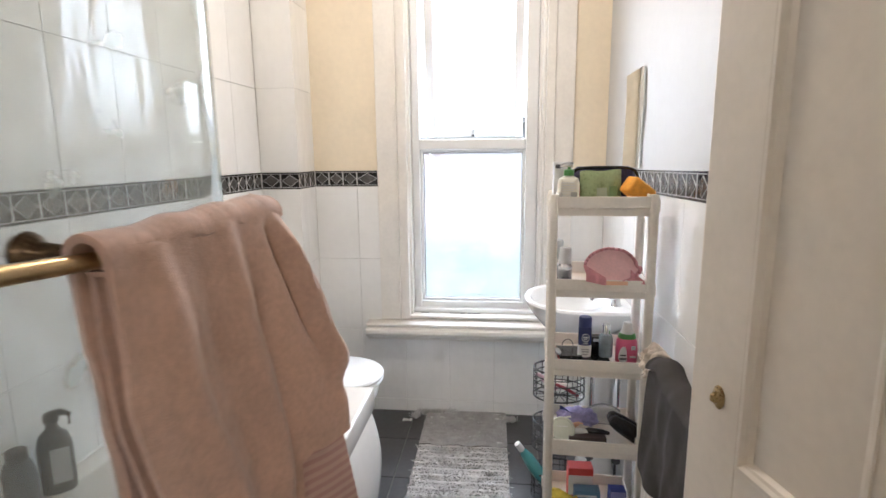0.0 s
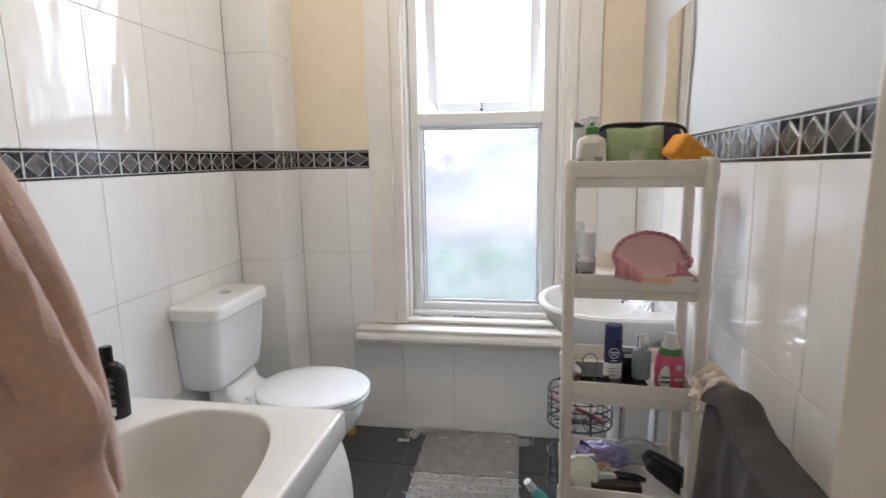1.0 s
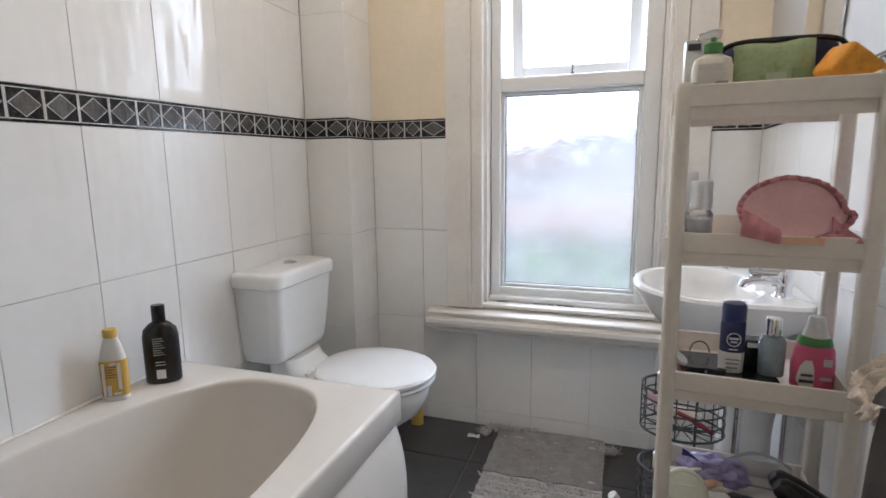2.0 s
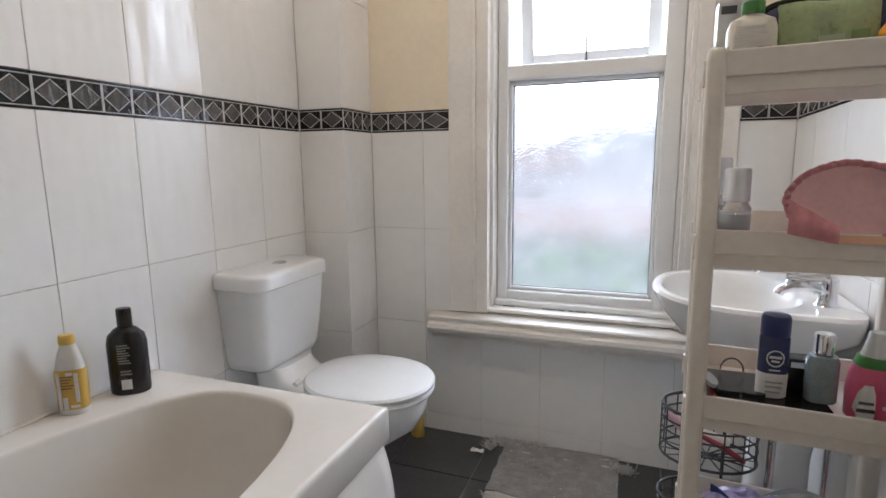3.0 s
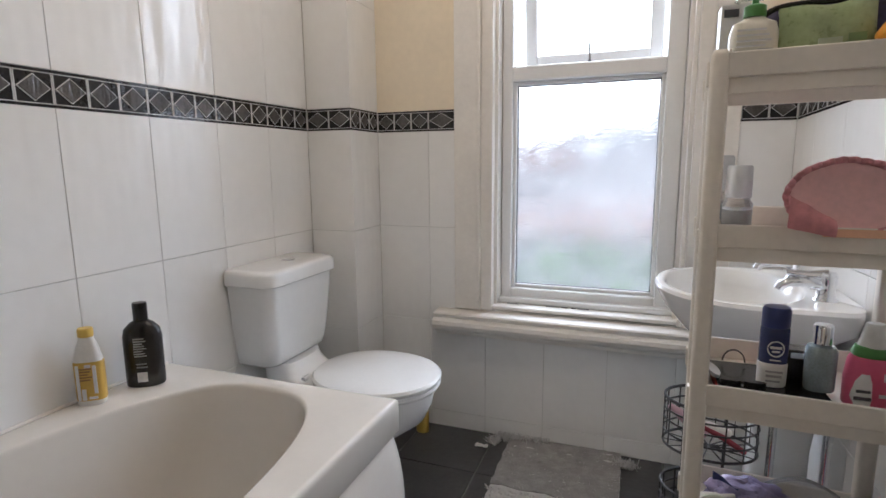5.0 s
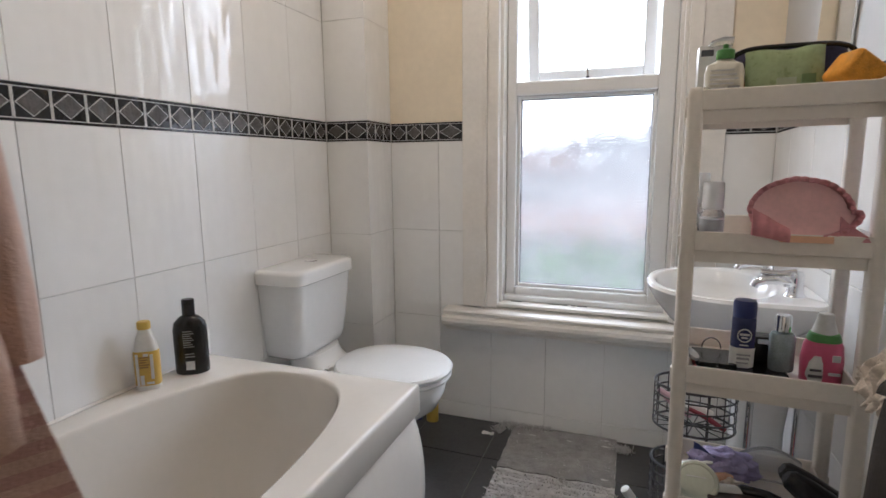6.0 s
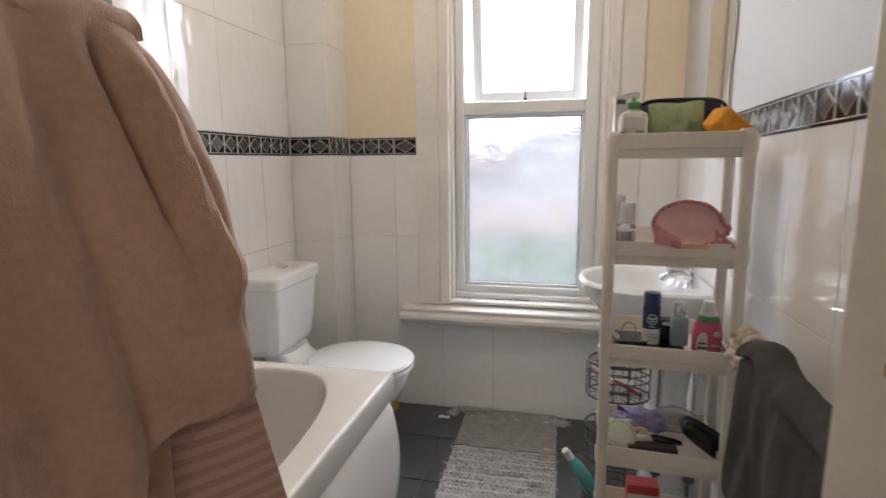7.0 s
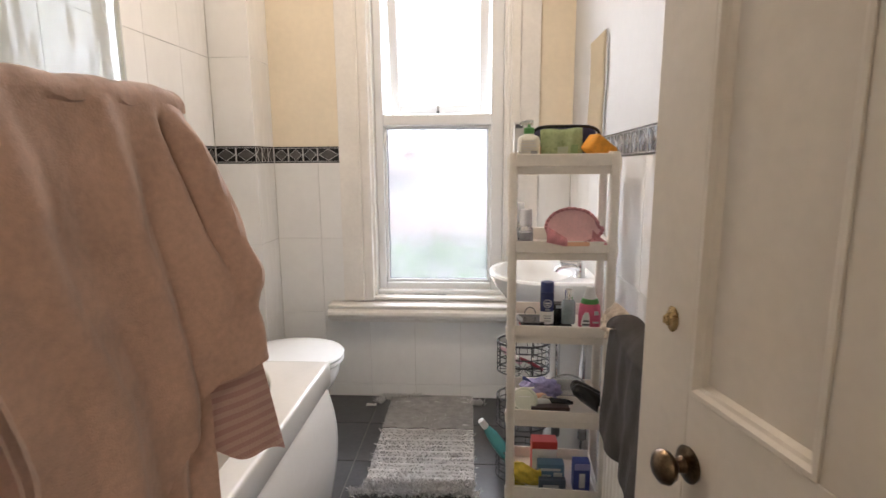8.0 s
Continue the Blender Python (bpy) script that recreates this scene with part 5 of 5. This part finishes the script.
def caddy():
    c = thing("wire_caddy", (0.318, 1.93, 0), "black three-tier wire caddy standing on the floor", "caddy")
    hx, hy = 0.098, 0.075
    el = lambda z, k=1.0, n=28: [(hx * k * math.cos(2 * math.pi * i / n), hy * k * math.sin(2 * math.pi * i / n), z) for i in range(n)]
    for z0 in (0.03, 0.245, 0.462):
        for z, r in ((z0, 0.003), (z0 + 0.03, 0.0022), (z0 + 0.06, 0.0022), (z0 + 0.085, 0.0022), (z0 + 0.112, 0.0036)):
            part("hoop", tube(el(z), r, 6, closed=True), WIRE, c, smooth=True)
        for k in range(14):
            a = 2 * math.pi * k / 14
            x, y = hx * math.cos(a), hy * math.sin(a)
            part("upright_wire", tube([(x, y, z0 + 0.112), (x, y, z0), (x * 0.5, y * 0.5, z0 - 0.001), (0, 0, z0 - 0.001)], 0.0018, 5), WIRE, c)
    for sx in (-1, 1):
        part("stand", tube([(sx * 0.045, hy + 0.004, 0.0), (sx * 0.045, hy + 0.004, 0.60)], 0.0035, 8), WIRE, c)
    part("ball_foot", lathe([(0.001, -0.016), (0.011, -0.012), (0.016, 0), (0.011, 0.012), (0.001, 0.016)], 16), BLACK_PL, c, smooth=True).location = (-0.02, -hy - 0.012, 0.44)
    # what lies in the baskets
    r = thing("razor", Matrix.Translation((0.345, 1.91, 0.49)) @ Matrix.Rotation(radians(28), 4, "Y"), "red plastic razor in the wire caddy", "razor")
    part("handle", tube([(-0.05, 0, 0), (0.0, 0, 0.004), (0.05, 0, 0)], [0.005, 0.007, 0.006], 10), plastic("dull_red_plastic", (0.30, 0.05, 0.07), 0.35), r, smooth=True)
    part("head", box(-0.062, -0.016, -0.006, -0.05, 0.016, 0.006, 0.002), WHITE_PL, r)
    w = thing("pink_tube", Matrix.Translation((0.275, 1.93, 0.515)) @ Matrix.Rotation(radians(35), 4, "Y"), "pale pink tube in the wire caddy", "tube")
    part("body", tube([(-0.055, 0, 0), (0.0, 0, 0), (0.045, 0, 0)], [0.006, 0.016, 0.013], 14), plastic("pale_pink_plastic", (0.72, 0.48, 0.55), 0.35), w, smooth=True)
    p = thing("white_tube", Matrix.Translation((0.318, 1.94, 0.50)) @ Matrix.Rotation(radians(15), 4, "Y"), "white tube in the wire caddy", "tube")
    part("body", tube([(-0.055, 0, 0), (0.0, 0, 0), (0.045, 0, 0)], [0.006, 0.014, 0.012], 14), WHITE_PL, p, smooth=True)
    s = thing("bath_puff", (0.33, 1.92, 0.085), "turquoise bath puff in the lowest basket", "bath puff")
    part("net", sheet(40, 20, lambda u, v: tuple((0.045 + 0.008 * noise.noise((9 * u, 9 * v, 1))) * k for k in (math.cos(2 * math.pi * u) * math.cos(math.pi * (v - 0.5)), math.sin(2 * math.pi * u) * math.cos(math.pi * (v - 0.5)), math.sin(math.pi * (v - 0.5))))),
         plastic("turquoise_net", (0.25, 0.55, 0.58), 0.6, vary=0.3, scale=60, bump=0.8, bump_scale=120), s, smooth=True)


caddy()


def lean(base, tip):
    d = (Vector(tip) - Vector(base))
    return Matrix.Translation(base) @ d.to_track_quat("Z", "Y").to_matrix().to_4x4(), d.length


m, h = lean((0.300, 1.925, 0.055), (0.157, 1.885, 0.272))
tb = thing("mouthwash_bottle", m, "teal shampoo bottle with a white cap leaning on the caddy", "bottle")
part("body", lathe([(0.028, 0), (0.031, 0.004), (0.032, 0.11), (0.030, 0.18), (0.021, 0.212), (0.013, 0.226)], 24, 2.2, 0.75), TEAL_PL, tb, smooth=True)
part("cap", lathe([(0.0125, 0.226), (0.0135, 0.228), (0.0125, h - 0.002), (0.001, h)], 18), WHITE_PL, tb, "white cap", smooth=True)
bars(tb, [(-0.016, 0.06, 0.016, 0.15)], plastic("pale_teal_label", (0.25, 0.48, 0.46), 0.4), name="label_patch", face=-0.0235)

yb = bottle("toilet_cleaner", (-0.665, 2.565, 0), "yellow toilet cleaner bottle on the floor by the wall", "bottle", [(0.026, 0), (0.028, 0.003), (0.028, 0.085), (0.022, 0.11), (0.012, 0.125)], YELLOW_PL,
            [(0.013, 0.125), (0.014, 0.127), (0.011, 0.155), (0.001, 0.157)], YELLOW_PL, squash=0.8)
bb = bottle("toilet_block", (-0.735, 2.56, 0), "small dark blue bottle on the floor by the wall", "bottle", [(0.022, 0), (0.024, 0.003), (0.024, 0.05), (0.014, 0.065)], BLUE_PL,
            [(0.012, 0.065), (0.013, 0.067), (0.011, 0.085), (0.001, 0.086)], BLUE_PL, squash=0.8)

# ---- bottles on the bath ledge ----
b1 = bottle("shampoo_bottle", (-0.992, 1.574, RIM), "black shampoo bottle with pale print standing on the bath rim", "bottle",
            [(0.038, 0), (0.043, 0.003), (0.044, 0.01), (0.044, 0.125), (0.040, 0.145), (0.026, 0.160), (0.016, 0.166)], BLACK_PL,
            [(0.0155, 0.165), (0.0165, 0.166), (0.0165, 0.207), (0.015, 0.210), (0.001, 0.210)], BLACK_PL, squash=0.6, n=2.3, turn=36)
bars(b1, [(-0.015, 0.080 + 0.0062 * k, 0.012 - 0.004 * (k % 3), 0.0822 + 0.0062 * k) for k in range(8)], GREY_INK, face=-0.0264)
bars(b1, [(-0.012, 0.060, 0.010, 0.062), (-0.012, 0.052, 0.012, 0.054)], GREY_INK, face=-0.0264)
bars(b1, [(-0.012, 0.016, 0.010, 0.040)], PALE_INK, name="label_patch", face=-0.0264)
b2 = bottle("conditioner_bottle", (-1.016, 1.452, RIM), "white bottle with golden label and yellow cap", "bottle",
            [(0.030, 0), (0.034, 0.003), (0.035, 0.06), (0.034, 0.095), (0.026, 0.125), (0.019, 0.140), (0.018, 0.146)], WHITE_PL,
            [(0.017, 0.146), (0.019, 0.148), (0.019, 0.162), (0.017, 0.165), (0.001, 0.165)], YELLOW_PL, squash=0.62, n=3.0, turn=36, cap_label="yellow cap", size=(0.84, 1.09))
part("label_wrap", lathe([(0.0350, 0.012), (0.0357, 0.014), (0.0358, 0.092), (0.0346, 0.095)], 24, 3.0, 0.62), AMBER_PL, b2, "golden printed label", smooth=True)
bars(b2, [(-0.018, 0.080 - 0.006 * k, 0.012 - 0.005 * (k % 3), 0.083 - 0.006 * k) for k in range(5)], plastic("brown_print", (0.30, 0.17, 0.05), 0.5), face=-0.0222)
bars(b2, [(-0.026, 0.014, -0.019, 0.090), (-0.016, 0.014, -0.006, 0.038), (0.000, 0.016, 0.020, 0.021), (0.014, 0.028, 0.022, 0.088), (-0.004, 0.084, 0.010, 0.090)], PALE_INK, name="label_patch", face=-0.0223)
b3 = bottle("spray_bottle", (-1.015, 1.055, RIM), "dark grey spray bottle with a pale label on the bath rim", "bottle",
            [(0.034, 0), (0.037, 0.003), (0.038, 0.12), (0.030, 0.15), (0.014, 0.165), (0.012, 0.185)], plastic("charcoal_plastic", (0.05, 0.055, 0.06), 0.3),
            [(0.014, 0.18), (0.016, 0.182), (0.016, 0.2), (0.012, 0.206), (0.001, 0.207)], BLACK_PL, squash=0.7, n=2.4, turn=40)
part("trigger", tube([(-0.004, 0, 0.2), (0.02, -0.004, 0.205), (0.038, -0.006, 0.195), (0.036, -0.006, 0.17)], [0.010, 0.009, 0.006, 0.004], 10), BLACK_PL, b3, smooth=True)
bars(b3, [(-0.01, 0.03, 0.030, 0.12)], PALE_INK, name="label_patch", face=-0.0262)
b4 = bottle("shower_gel", (-1.015, 0.955, RIM), "dark shower gel bottle on the bath rim", "bottle",
            [(0.030, 0), (0.034, 0.003), (0.034, 0.11), (0.026, 0.135), (0.018, 0.14)], plastic("graphite_plastic", (0.07, 0.075, 0.08), 0.3),
            [(0.02, 0.14), (0.021, 0.142), (0.021, 0.165), (0.001, 0.166)], BLACK_PL, squash=0.7, turn=40)

# ---- rug ----


def rug():
    t = thing("bath_rug", Matrix.Translation((-0.084, 2.235, 0)) @ Matrix.Rotation(radians(0.8), 4, "Z"), "shaggy grey cotton rug with frayed ends on the floor", "rug")
    W, L = 0.425, 0.80
    far_from = 0.055     # beyond this the rug is a flat, darker grey sheet with few tufts
    part("far_end", sheet(30, 40, lambda u, v: ((u - 0.5) * W * (1 + 0.012 * math.sin(23 * v)), far_from + (0.398 - far_from) * v + 0.006 * math.sin(19 * u) * (1 - v), 0.0115 + 0.004 * noise.noise((14 * u, 12 * v, 4)) + 0.003 * noise.noise((50 * u, 40 * v, 4))), 0.006), RUG_FAR, t, "flat darker grey far end of the rug")
    part("backing", sheet(20, 140, lambda u, v: ((u - 0.5) * W, (v - 0.5) * L, 0.006 + 0.003 * noise.noise((5 * u, 8 * v, 0)) + 0.003 * math.cos(2 * math.pi * (v - 0.5) * L / 0.047)), 0.004), RUG, t)
    rng = random.Random(11)
    verts, faces = [], []

    def tuft(x, y, z, h, w, lx, ly):
        a = rng.random() * math.pi
        dx, dy = w * math.cos(a), w * math.sin(a)
        i = len(verts)
        verts.extend([(x - dx, y - dy, z), (x + dx, y + dy, z), (x + dx * 0.8 + lx * 0.6, y + dy * 0.8 + ly * 0.6, z + h * 0.7), (x - dx * 0.8 + lx * 0.6, y - dy * 0.8 + ly * 0.6, z + h * 0.7), (x + lx, y + ly, z + h)])
        faces.extend([(i, i + 1, i + 2, i + 3), (i + 3, i + 2, i + 4)])
    rows = 34
    for r in range(rows):
        y0 = (r + 0.5) / rows * L - L / 2
        for k in range(330):
            x = rng.uniform(-W / 2, W / 2) + 0.006 * math.sin(r * 2.3)
            if y0 > far_from and rng.random() < 0.93:
                continue
            ridge = 0.55 + 0.45 * math.cos(2 * math.pi * y0 / 0.047)
            patch = (0.5 + ridge) * 0.6 + 0.8 * max(0, 0.5 + noise.noise((x * 14, y0 * 14, 3.0)))
            tuft(x, y0 + rng.gauss(0, 0.0035), 0.005, rng.uniform(0.004, 0.011) * patch, 0.0026, rng.gauss(0, 0.008), rng.gauss(-0.003, 0.007))
    for k in range(2600):
        x = rng.uniform(-W / 2 - 0.05, W / 2 + 0.02) if k % 4 else rng.choice((-1, 1)) * rng.gauss(W / 2, 0.012)
        if k % 2:
            tuft(x, -L / 2 - abs(rng.gauss(0, 0.022)), 0.003, rng.uniform(0.008, 0.024), 0.002, rng.gauss(0, 0.012), -abs(rng.gauss(0.010, 0.010)))
        else:
            tuft(rng.uniform(-W / 2, W / 2), -L / 2 + rng.uniform(0, 0.05), 0.006, rng.uniform(0.012, 0.028), 0.002, rng.gauss(0, 0.010), rng.gauss(-0.006, 0.010))
    # frayed scraps at the wall end
    for cx, cy, sx, n in ((-0.20, 0.385, 0.07, 500), (0.232, 0.33, 0.035, 260), (-0.268, 0.335, 0.022, 120), (-0.10, 0.40, 0.05, 200)):
        for k in range(n):
            tuft(cx + rng.gauss(0, sx * 0.5), min(0.397, cy + rng.gauss(0, 0.012)), 0.002, rng.uniform(0.006, 0.026), 0.0022, rng.gauss(0, 0.012), rng.gauss(0, 0.006))
    me = bpy.data.meshes.new("rug_surface")
    me.from_pydata(verts, [], faces)
    me.materials.append(RUG)
    o = new("rug_surface", me)
    o.parent = t
    tagged(o, "shaggy cotton pile", kind="stuff")
    p = thing("paper_scrap", (-0.395, 2.52, 0.004), "small white scrap of tissue on the floor", "tissue")
    part("sheet", sheet(10, 6, lambda u, v: ((u - 0.5) * 0.05, (v - 0.5) * 0.022, 0.006 + 0.006 * noise.noise((4 * u, 4 * v, 7))), 0.002), WHITE_PL, p, smooth=True)


rug()

# ---- radiator with towel and cloth ----


def radiator():
    r = thing("radiator", (0.55, 1.15, 0), "white panel radiator on the tiled wall", "radiator")
    ya, yb, z0, z1 = -0.46, 0.265, 0.20, 0.80
    n = 22
    loop = []
    for k in range(n * 6):
        y = ya + (yb - ya) * k / (n * 6 - 1)
        loop.append((-0.048 + 0.006 * max(-0.6, math.cos(2 * math.pi * k / 6)), y))
    rings = [[(x, y, z) for x, y in loop] + [(-0.03, yb, z), (-0.03, ya, z)] for z in (z0, z1)]
    part("panel", loft(rings), GLOSS, r)
    part("top_rail", box(-0.055, ya - 0.002, z1 - 0.004, -0.025, yb + 0.002, z1 + 0.016, 0.006), GLOSS, r)
    part("bottom_rail", box(-0.055, ya - 0.002, z0 - 0.016, -0.025, yb + 0.002, z0 + 0.004, 0.006), GLOSS, r)
    for y in (ya + 0.08, yb - 0.08):
        part("bracket", box(-0.03, y - 0.012, 0.3, 0.044, y + 0.012, 0.72, 0.002), GLOSS, r)
    part("valve_pipe", tube([(-0.04, yb - 0.03, z0 - 0.01), (-0.04, yb - 0.03, 0.0)], 0.008, 10), CHROME, r, smooth=True)

    t = thing("hand_towel", (0.50, 1.15, 0.8), "charcoal grey towel hung over the radiator", "towel")

    def hang(u, v):
        y = -0.41 + 0.595 * u
        if v < 0.12:
            a = math.pi * (1 - v / 0.12)
            x, z, w = 0.006 + 0.024 * math.cos(a), 0.022 + 0.022 * math.sin(a), 0.0
        else:
            w = (v - 0.12) / 0.88
            length = 0.27 + 0.10 * (1 - u) + 0.012 * math.sin(9 * u)
            z = 0.022 - length * w
            x = -0.018 - 0.012 * w
        x += (0.2 + 0.8 * w) * 0.010 * (math.sin(17 * u + 1.5 * w) + 0.5 * math.sin(37 * u - w)) + 0.006 * noise.noise((14 * u, 3 * w, 5))
        y += 0.03 * w * math.sin(2.2 * u + 0.6) - 0.05 * w * max(0, u - 0.6) * (1 if w > 0.5 else w * 2)
        z += 0.026 * math.exp(-((u - 0.88) / 0.08) ** 2) * (1 - w) + 0.008 * noise.noise((5 * u, 4 * w, 9))
        return (x, y, z)
    part("cloth", sheet(100, 60, hang, 0.012), GREY_TOWEL, t, smooth=True)
    c = thing("muslin_cloth", (0.528, 1.418, 0.818), "crumpled beige muslin cloth on the end of the radiator", "cloth")

    def drape(u, v):
        crump = 0.010 * noise.noise((7 * u, 5 * v, 2.0)) + 0.006 * math.sin(22 * u + 5 * v)
        a = math.pi * (0.10 + 0.9 * min(1, v / 0.55))
        x, z = 0.026 * math.cos(a), 0.006 + 0.026 * math.sin(a)
        if v > 0.55:
            k = (v - 0.55) / 0.45
            z -= k * (0.030 + 0.016 * math.sin(3 * u + 0.4))
            x -= 0.010 * k
        y = -0.07 + 0.10 * u * (1 - 0.35 * max(0, v - 0.55)) + 0.02 * v + 0.010 * noise.noise((4 * v, 3 * u, 5))
        return (x - abs(crump) * 1.3, y, z + crump)
    part("cloth", sheet(50, 50, drape, 0.004), RAG, c, smooth=True)


radiator()

# ---- floor and wall tiles ----


def tile_mesh(name, w, h, t, bev, materials):
    bm = bmesh.new()
    a, b = w / 2, h / 2
    rings = [[(-a, 0, -b), (a, 0, -b), (a, 0, b), (-a, 0, b)], [(-a, -t + bev, -b), (a, -t + bev, -b), (a, -t + bev, b), (-a, -t + bev, b)],
             [(-a + bev, -t, -b + bev), (a - bev, -t, -b + bev), (a - bev, -t, b - bev), (-a + bev, -t, b - bev)]]
    loft(rings, bm=bm)
    bmesh.ops.recalc_face_normals(bm, faces=bm.faces)
    me = bpy.data.meshes.new(name)
    bm.to_mesh(me)
    bm.free()
    for m in materials:
        me.materials.append(m)
    return me


MESHES = {}


def wall_tile(parent, m, w, h, glaze):
    """A glazed tile, its back on the wall; m carries its centre and facing."""
    key = (glaze.name, round(w, 3), round(h, 3))
    if key not in MESHES:
        MESHES[key] = tile_mesh("tile", w, h, 0.0055, 0.0009, [glaze])
    o = new("tile", MESHES[key])
    o.matrix_world = m
    o.parent = parent
    return o


def border_mesh(w, h):
    """A listello: dark square with a raised marbled diamond and pale rails."""
    bm = bmesh.new()

    def add(ring0, ring1, mi):
        n0 = len(bm.faces)
        loft([ring0, ring1], bm=bm)
        bm.faces.ensure_lookup_table()
        for f in bm.faces[n0:]:
            f.material_index = mi
    a, b = w / 2, h / 2
    q = lambda x0, z0, x1, z1, y: [(x0, y, z0), (x1, y, z0), (x1, y, z1), (x0, y, z1)]
    add(q(-a, -b, a, b, 0), q(-a, -b, a, b, -0.0042), 0)
    e = 0.0026
    for s in (-1, 1):
        z0, z1 = sorted((s * (b - 0.0085), s * (b - 0.0085 + 0.0028)))
        add(q(-a, z0, a, z1, -0.004), q(-a, z0 + 0.0006, a, z1 - 0.0006, -0.0062), 1)
        x0, x1 = (-a, -a + e) if s < 0 else (a - e, a)
        add(q(x0, -b + 0.0085, x1, b - 0.0085, -0.004), q(x0, -b + 0.0085, x1, b - 0.0085, -0.0060), 1)
    d, dz = a - e - 0.001, b - 0.0105
    di = lambda k, y: [(0, y, -dz * k), (d * k, y, 0), (0, y, dz * k), (-d * k, y, 0)]
    add(di(1.0, -0.004), di(0.97, -0.0058), 1)
    add(di(0.92, -0.0055), di(0.86, -0.0068), 2)
    bmesh.ops.recalc_face_normals(bm, faces=bm.faces)
    me = bpy.data.meshes.new("border_tile")
    bm.to_mesh(me)
    bm.free()
    for m in (LINE_BLACK, LINE_SILVER, MARBLE):
        me.materials.append(m)
    return me


JOINT = 0.0014


def tile_run(parent, origin, along, joints, rows, border=True, rise=lambda s: 0.0, glaze=TILE):
    """Tiles on a wall: origin is the wall's zero along `along`; joints are the places of the upright joints."""
    along = Vector(along)
    out = Vector((0, 0, 1)).cross(along) * -1.0
    rot = Matrix((along, -out, Vector((0, 0, 1)))).transposed().to_4x4() @ Matrix.Rotation(-math.atan(rise(1.0) - rise(0.0)), 4, "Y")
    for a, b in zip(joints, joints[1:]):
        if b - a < 0.012:
            continue
        for z0, z1 in rows:
            c = Vector(origin) + along * ((a + b) / 2) + Vector((0, 0, (z0 + z1) / 2 + rise((a + b) / 2)))
            wall_tile(parent, Matrix.Translation(c) @ rot, b - a - JOINT, z1 - z0 - JOINT, glaze)
        if border:
            n = max(1, round((b - a) / (PITCH / 3)))
            w = (b - a) / n
            key = ("border", round(w, 3))
            if key not in MESHES:
                MESHES[key] = border_mesh(w - 0.0008, LIST1 - LIST0 - 0.001)
            for k in range(n):
                o = new("border_tile", MESHES[key])
                o.matrix_world = Matrix.Translation(Vector(origin) + along * (a + w * (k + 0.5)) + Vector((0, 0, (LIST0 + LIST1) / 2 + rise(a + w * (k + 0.5))))) @ rot
                o.parent = parent


LOW = ROWS_Z[:4]
left_joints = [0.0] + [BOX_Y + 0.006 - PITCH * k for k in range(10, -1, -1)]
left_joints[-1] = BOX_Y
tile_run(wall_left, (LEFT - BODY, 0, 0), (0, 1, 0), [j for j in left_joints if j >= 0], ROWS_Z)
tile_run(pipe_boxing, (0, BOX_Y + BODY, 0), (1, 0, 0), [LEFT, BOX_X], ROWS_Z)
tile_run(pipe_boxing, (BOX_X - BODY, 0, 0), (0, 1, 0), [BOX_Y, BACK], ROWS_Z)
bj = [0.0585 - PITCH * k for k in range(3, -3, -1)]
tile_run(wall_back, (0, BACK + BODY, 0), (1, 0, 0), [BOX_X] + bj[:-1] + [bj[-1], RIGHT], ROWS_Z[:2], border=False)
tile_run(wall_back, (0, BACK + BODY, 0), (1, 0, 0), [BOX_X, bj[0], -0.541], ROWS_Z[2:4])
tile_run(wall_back, (0, BACK + BODY, 0), (1, 0, 0), [0.438, RIGHT], ROWS_Z[2:4])
right_joints = [RIGHT * 0] + [2.637 - 0.196 - PITCH * k for k in range(10, -1, -1)] + [BACK]
tile_run(wall_right, (RIGHT + BODY, 0, 0), (0, -1, 0), sorted(-j for j in right_joints if j >= 0), LOW, rise=lambda s: 0.022 * (BACK + s), glaze=TILE_FLAT)


def floor_tiles():
    xs = [LEFT - 0.005] + [-0.37 + 0.32 * k for k in range(-2, 4)] + [RIGHT + 0.005]
    xs = [x for x in sorted(xs) if LEFT - 0.006 <= x <= RIGHT + 0.006]
    ys = [-0.1] + [2.346 - 0.32 * k for k in range(7, -1, -1)] + [BACK + 0.005]
    rot = Matrix.Rotation(radians(-90), 4, "X")
    for x0, x1 in zip(xs, xs[1:]):
        for y0, y1 in zip(ys, ys[1:]):
            key = ("floor", round(x1 - x0, 3), round(y1 - y0, 3))
            if key not in MESHES:
                MESHES[key] = tile_mesh("floor_tile", x1 - x0 - 0.004, y1 - y0 - 0.004, 0.005, 0.0012, [SLATE])
            o = new("floor_tile", MESHES[key])
            o.matrix_world = Matrix.Translation(((x0 + x1) / 2, (y0 + y1) / 2, -0.005)) @ rot
            o.parent = floor


floor_tiles()
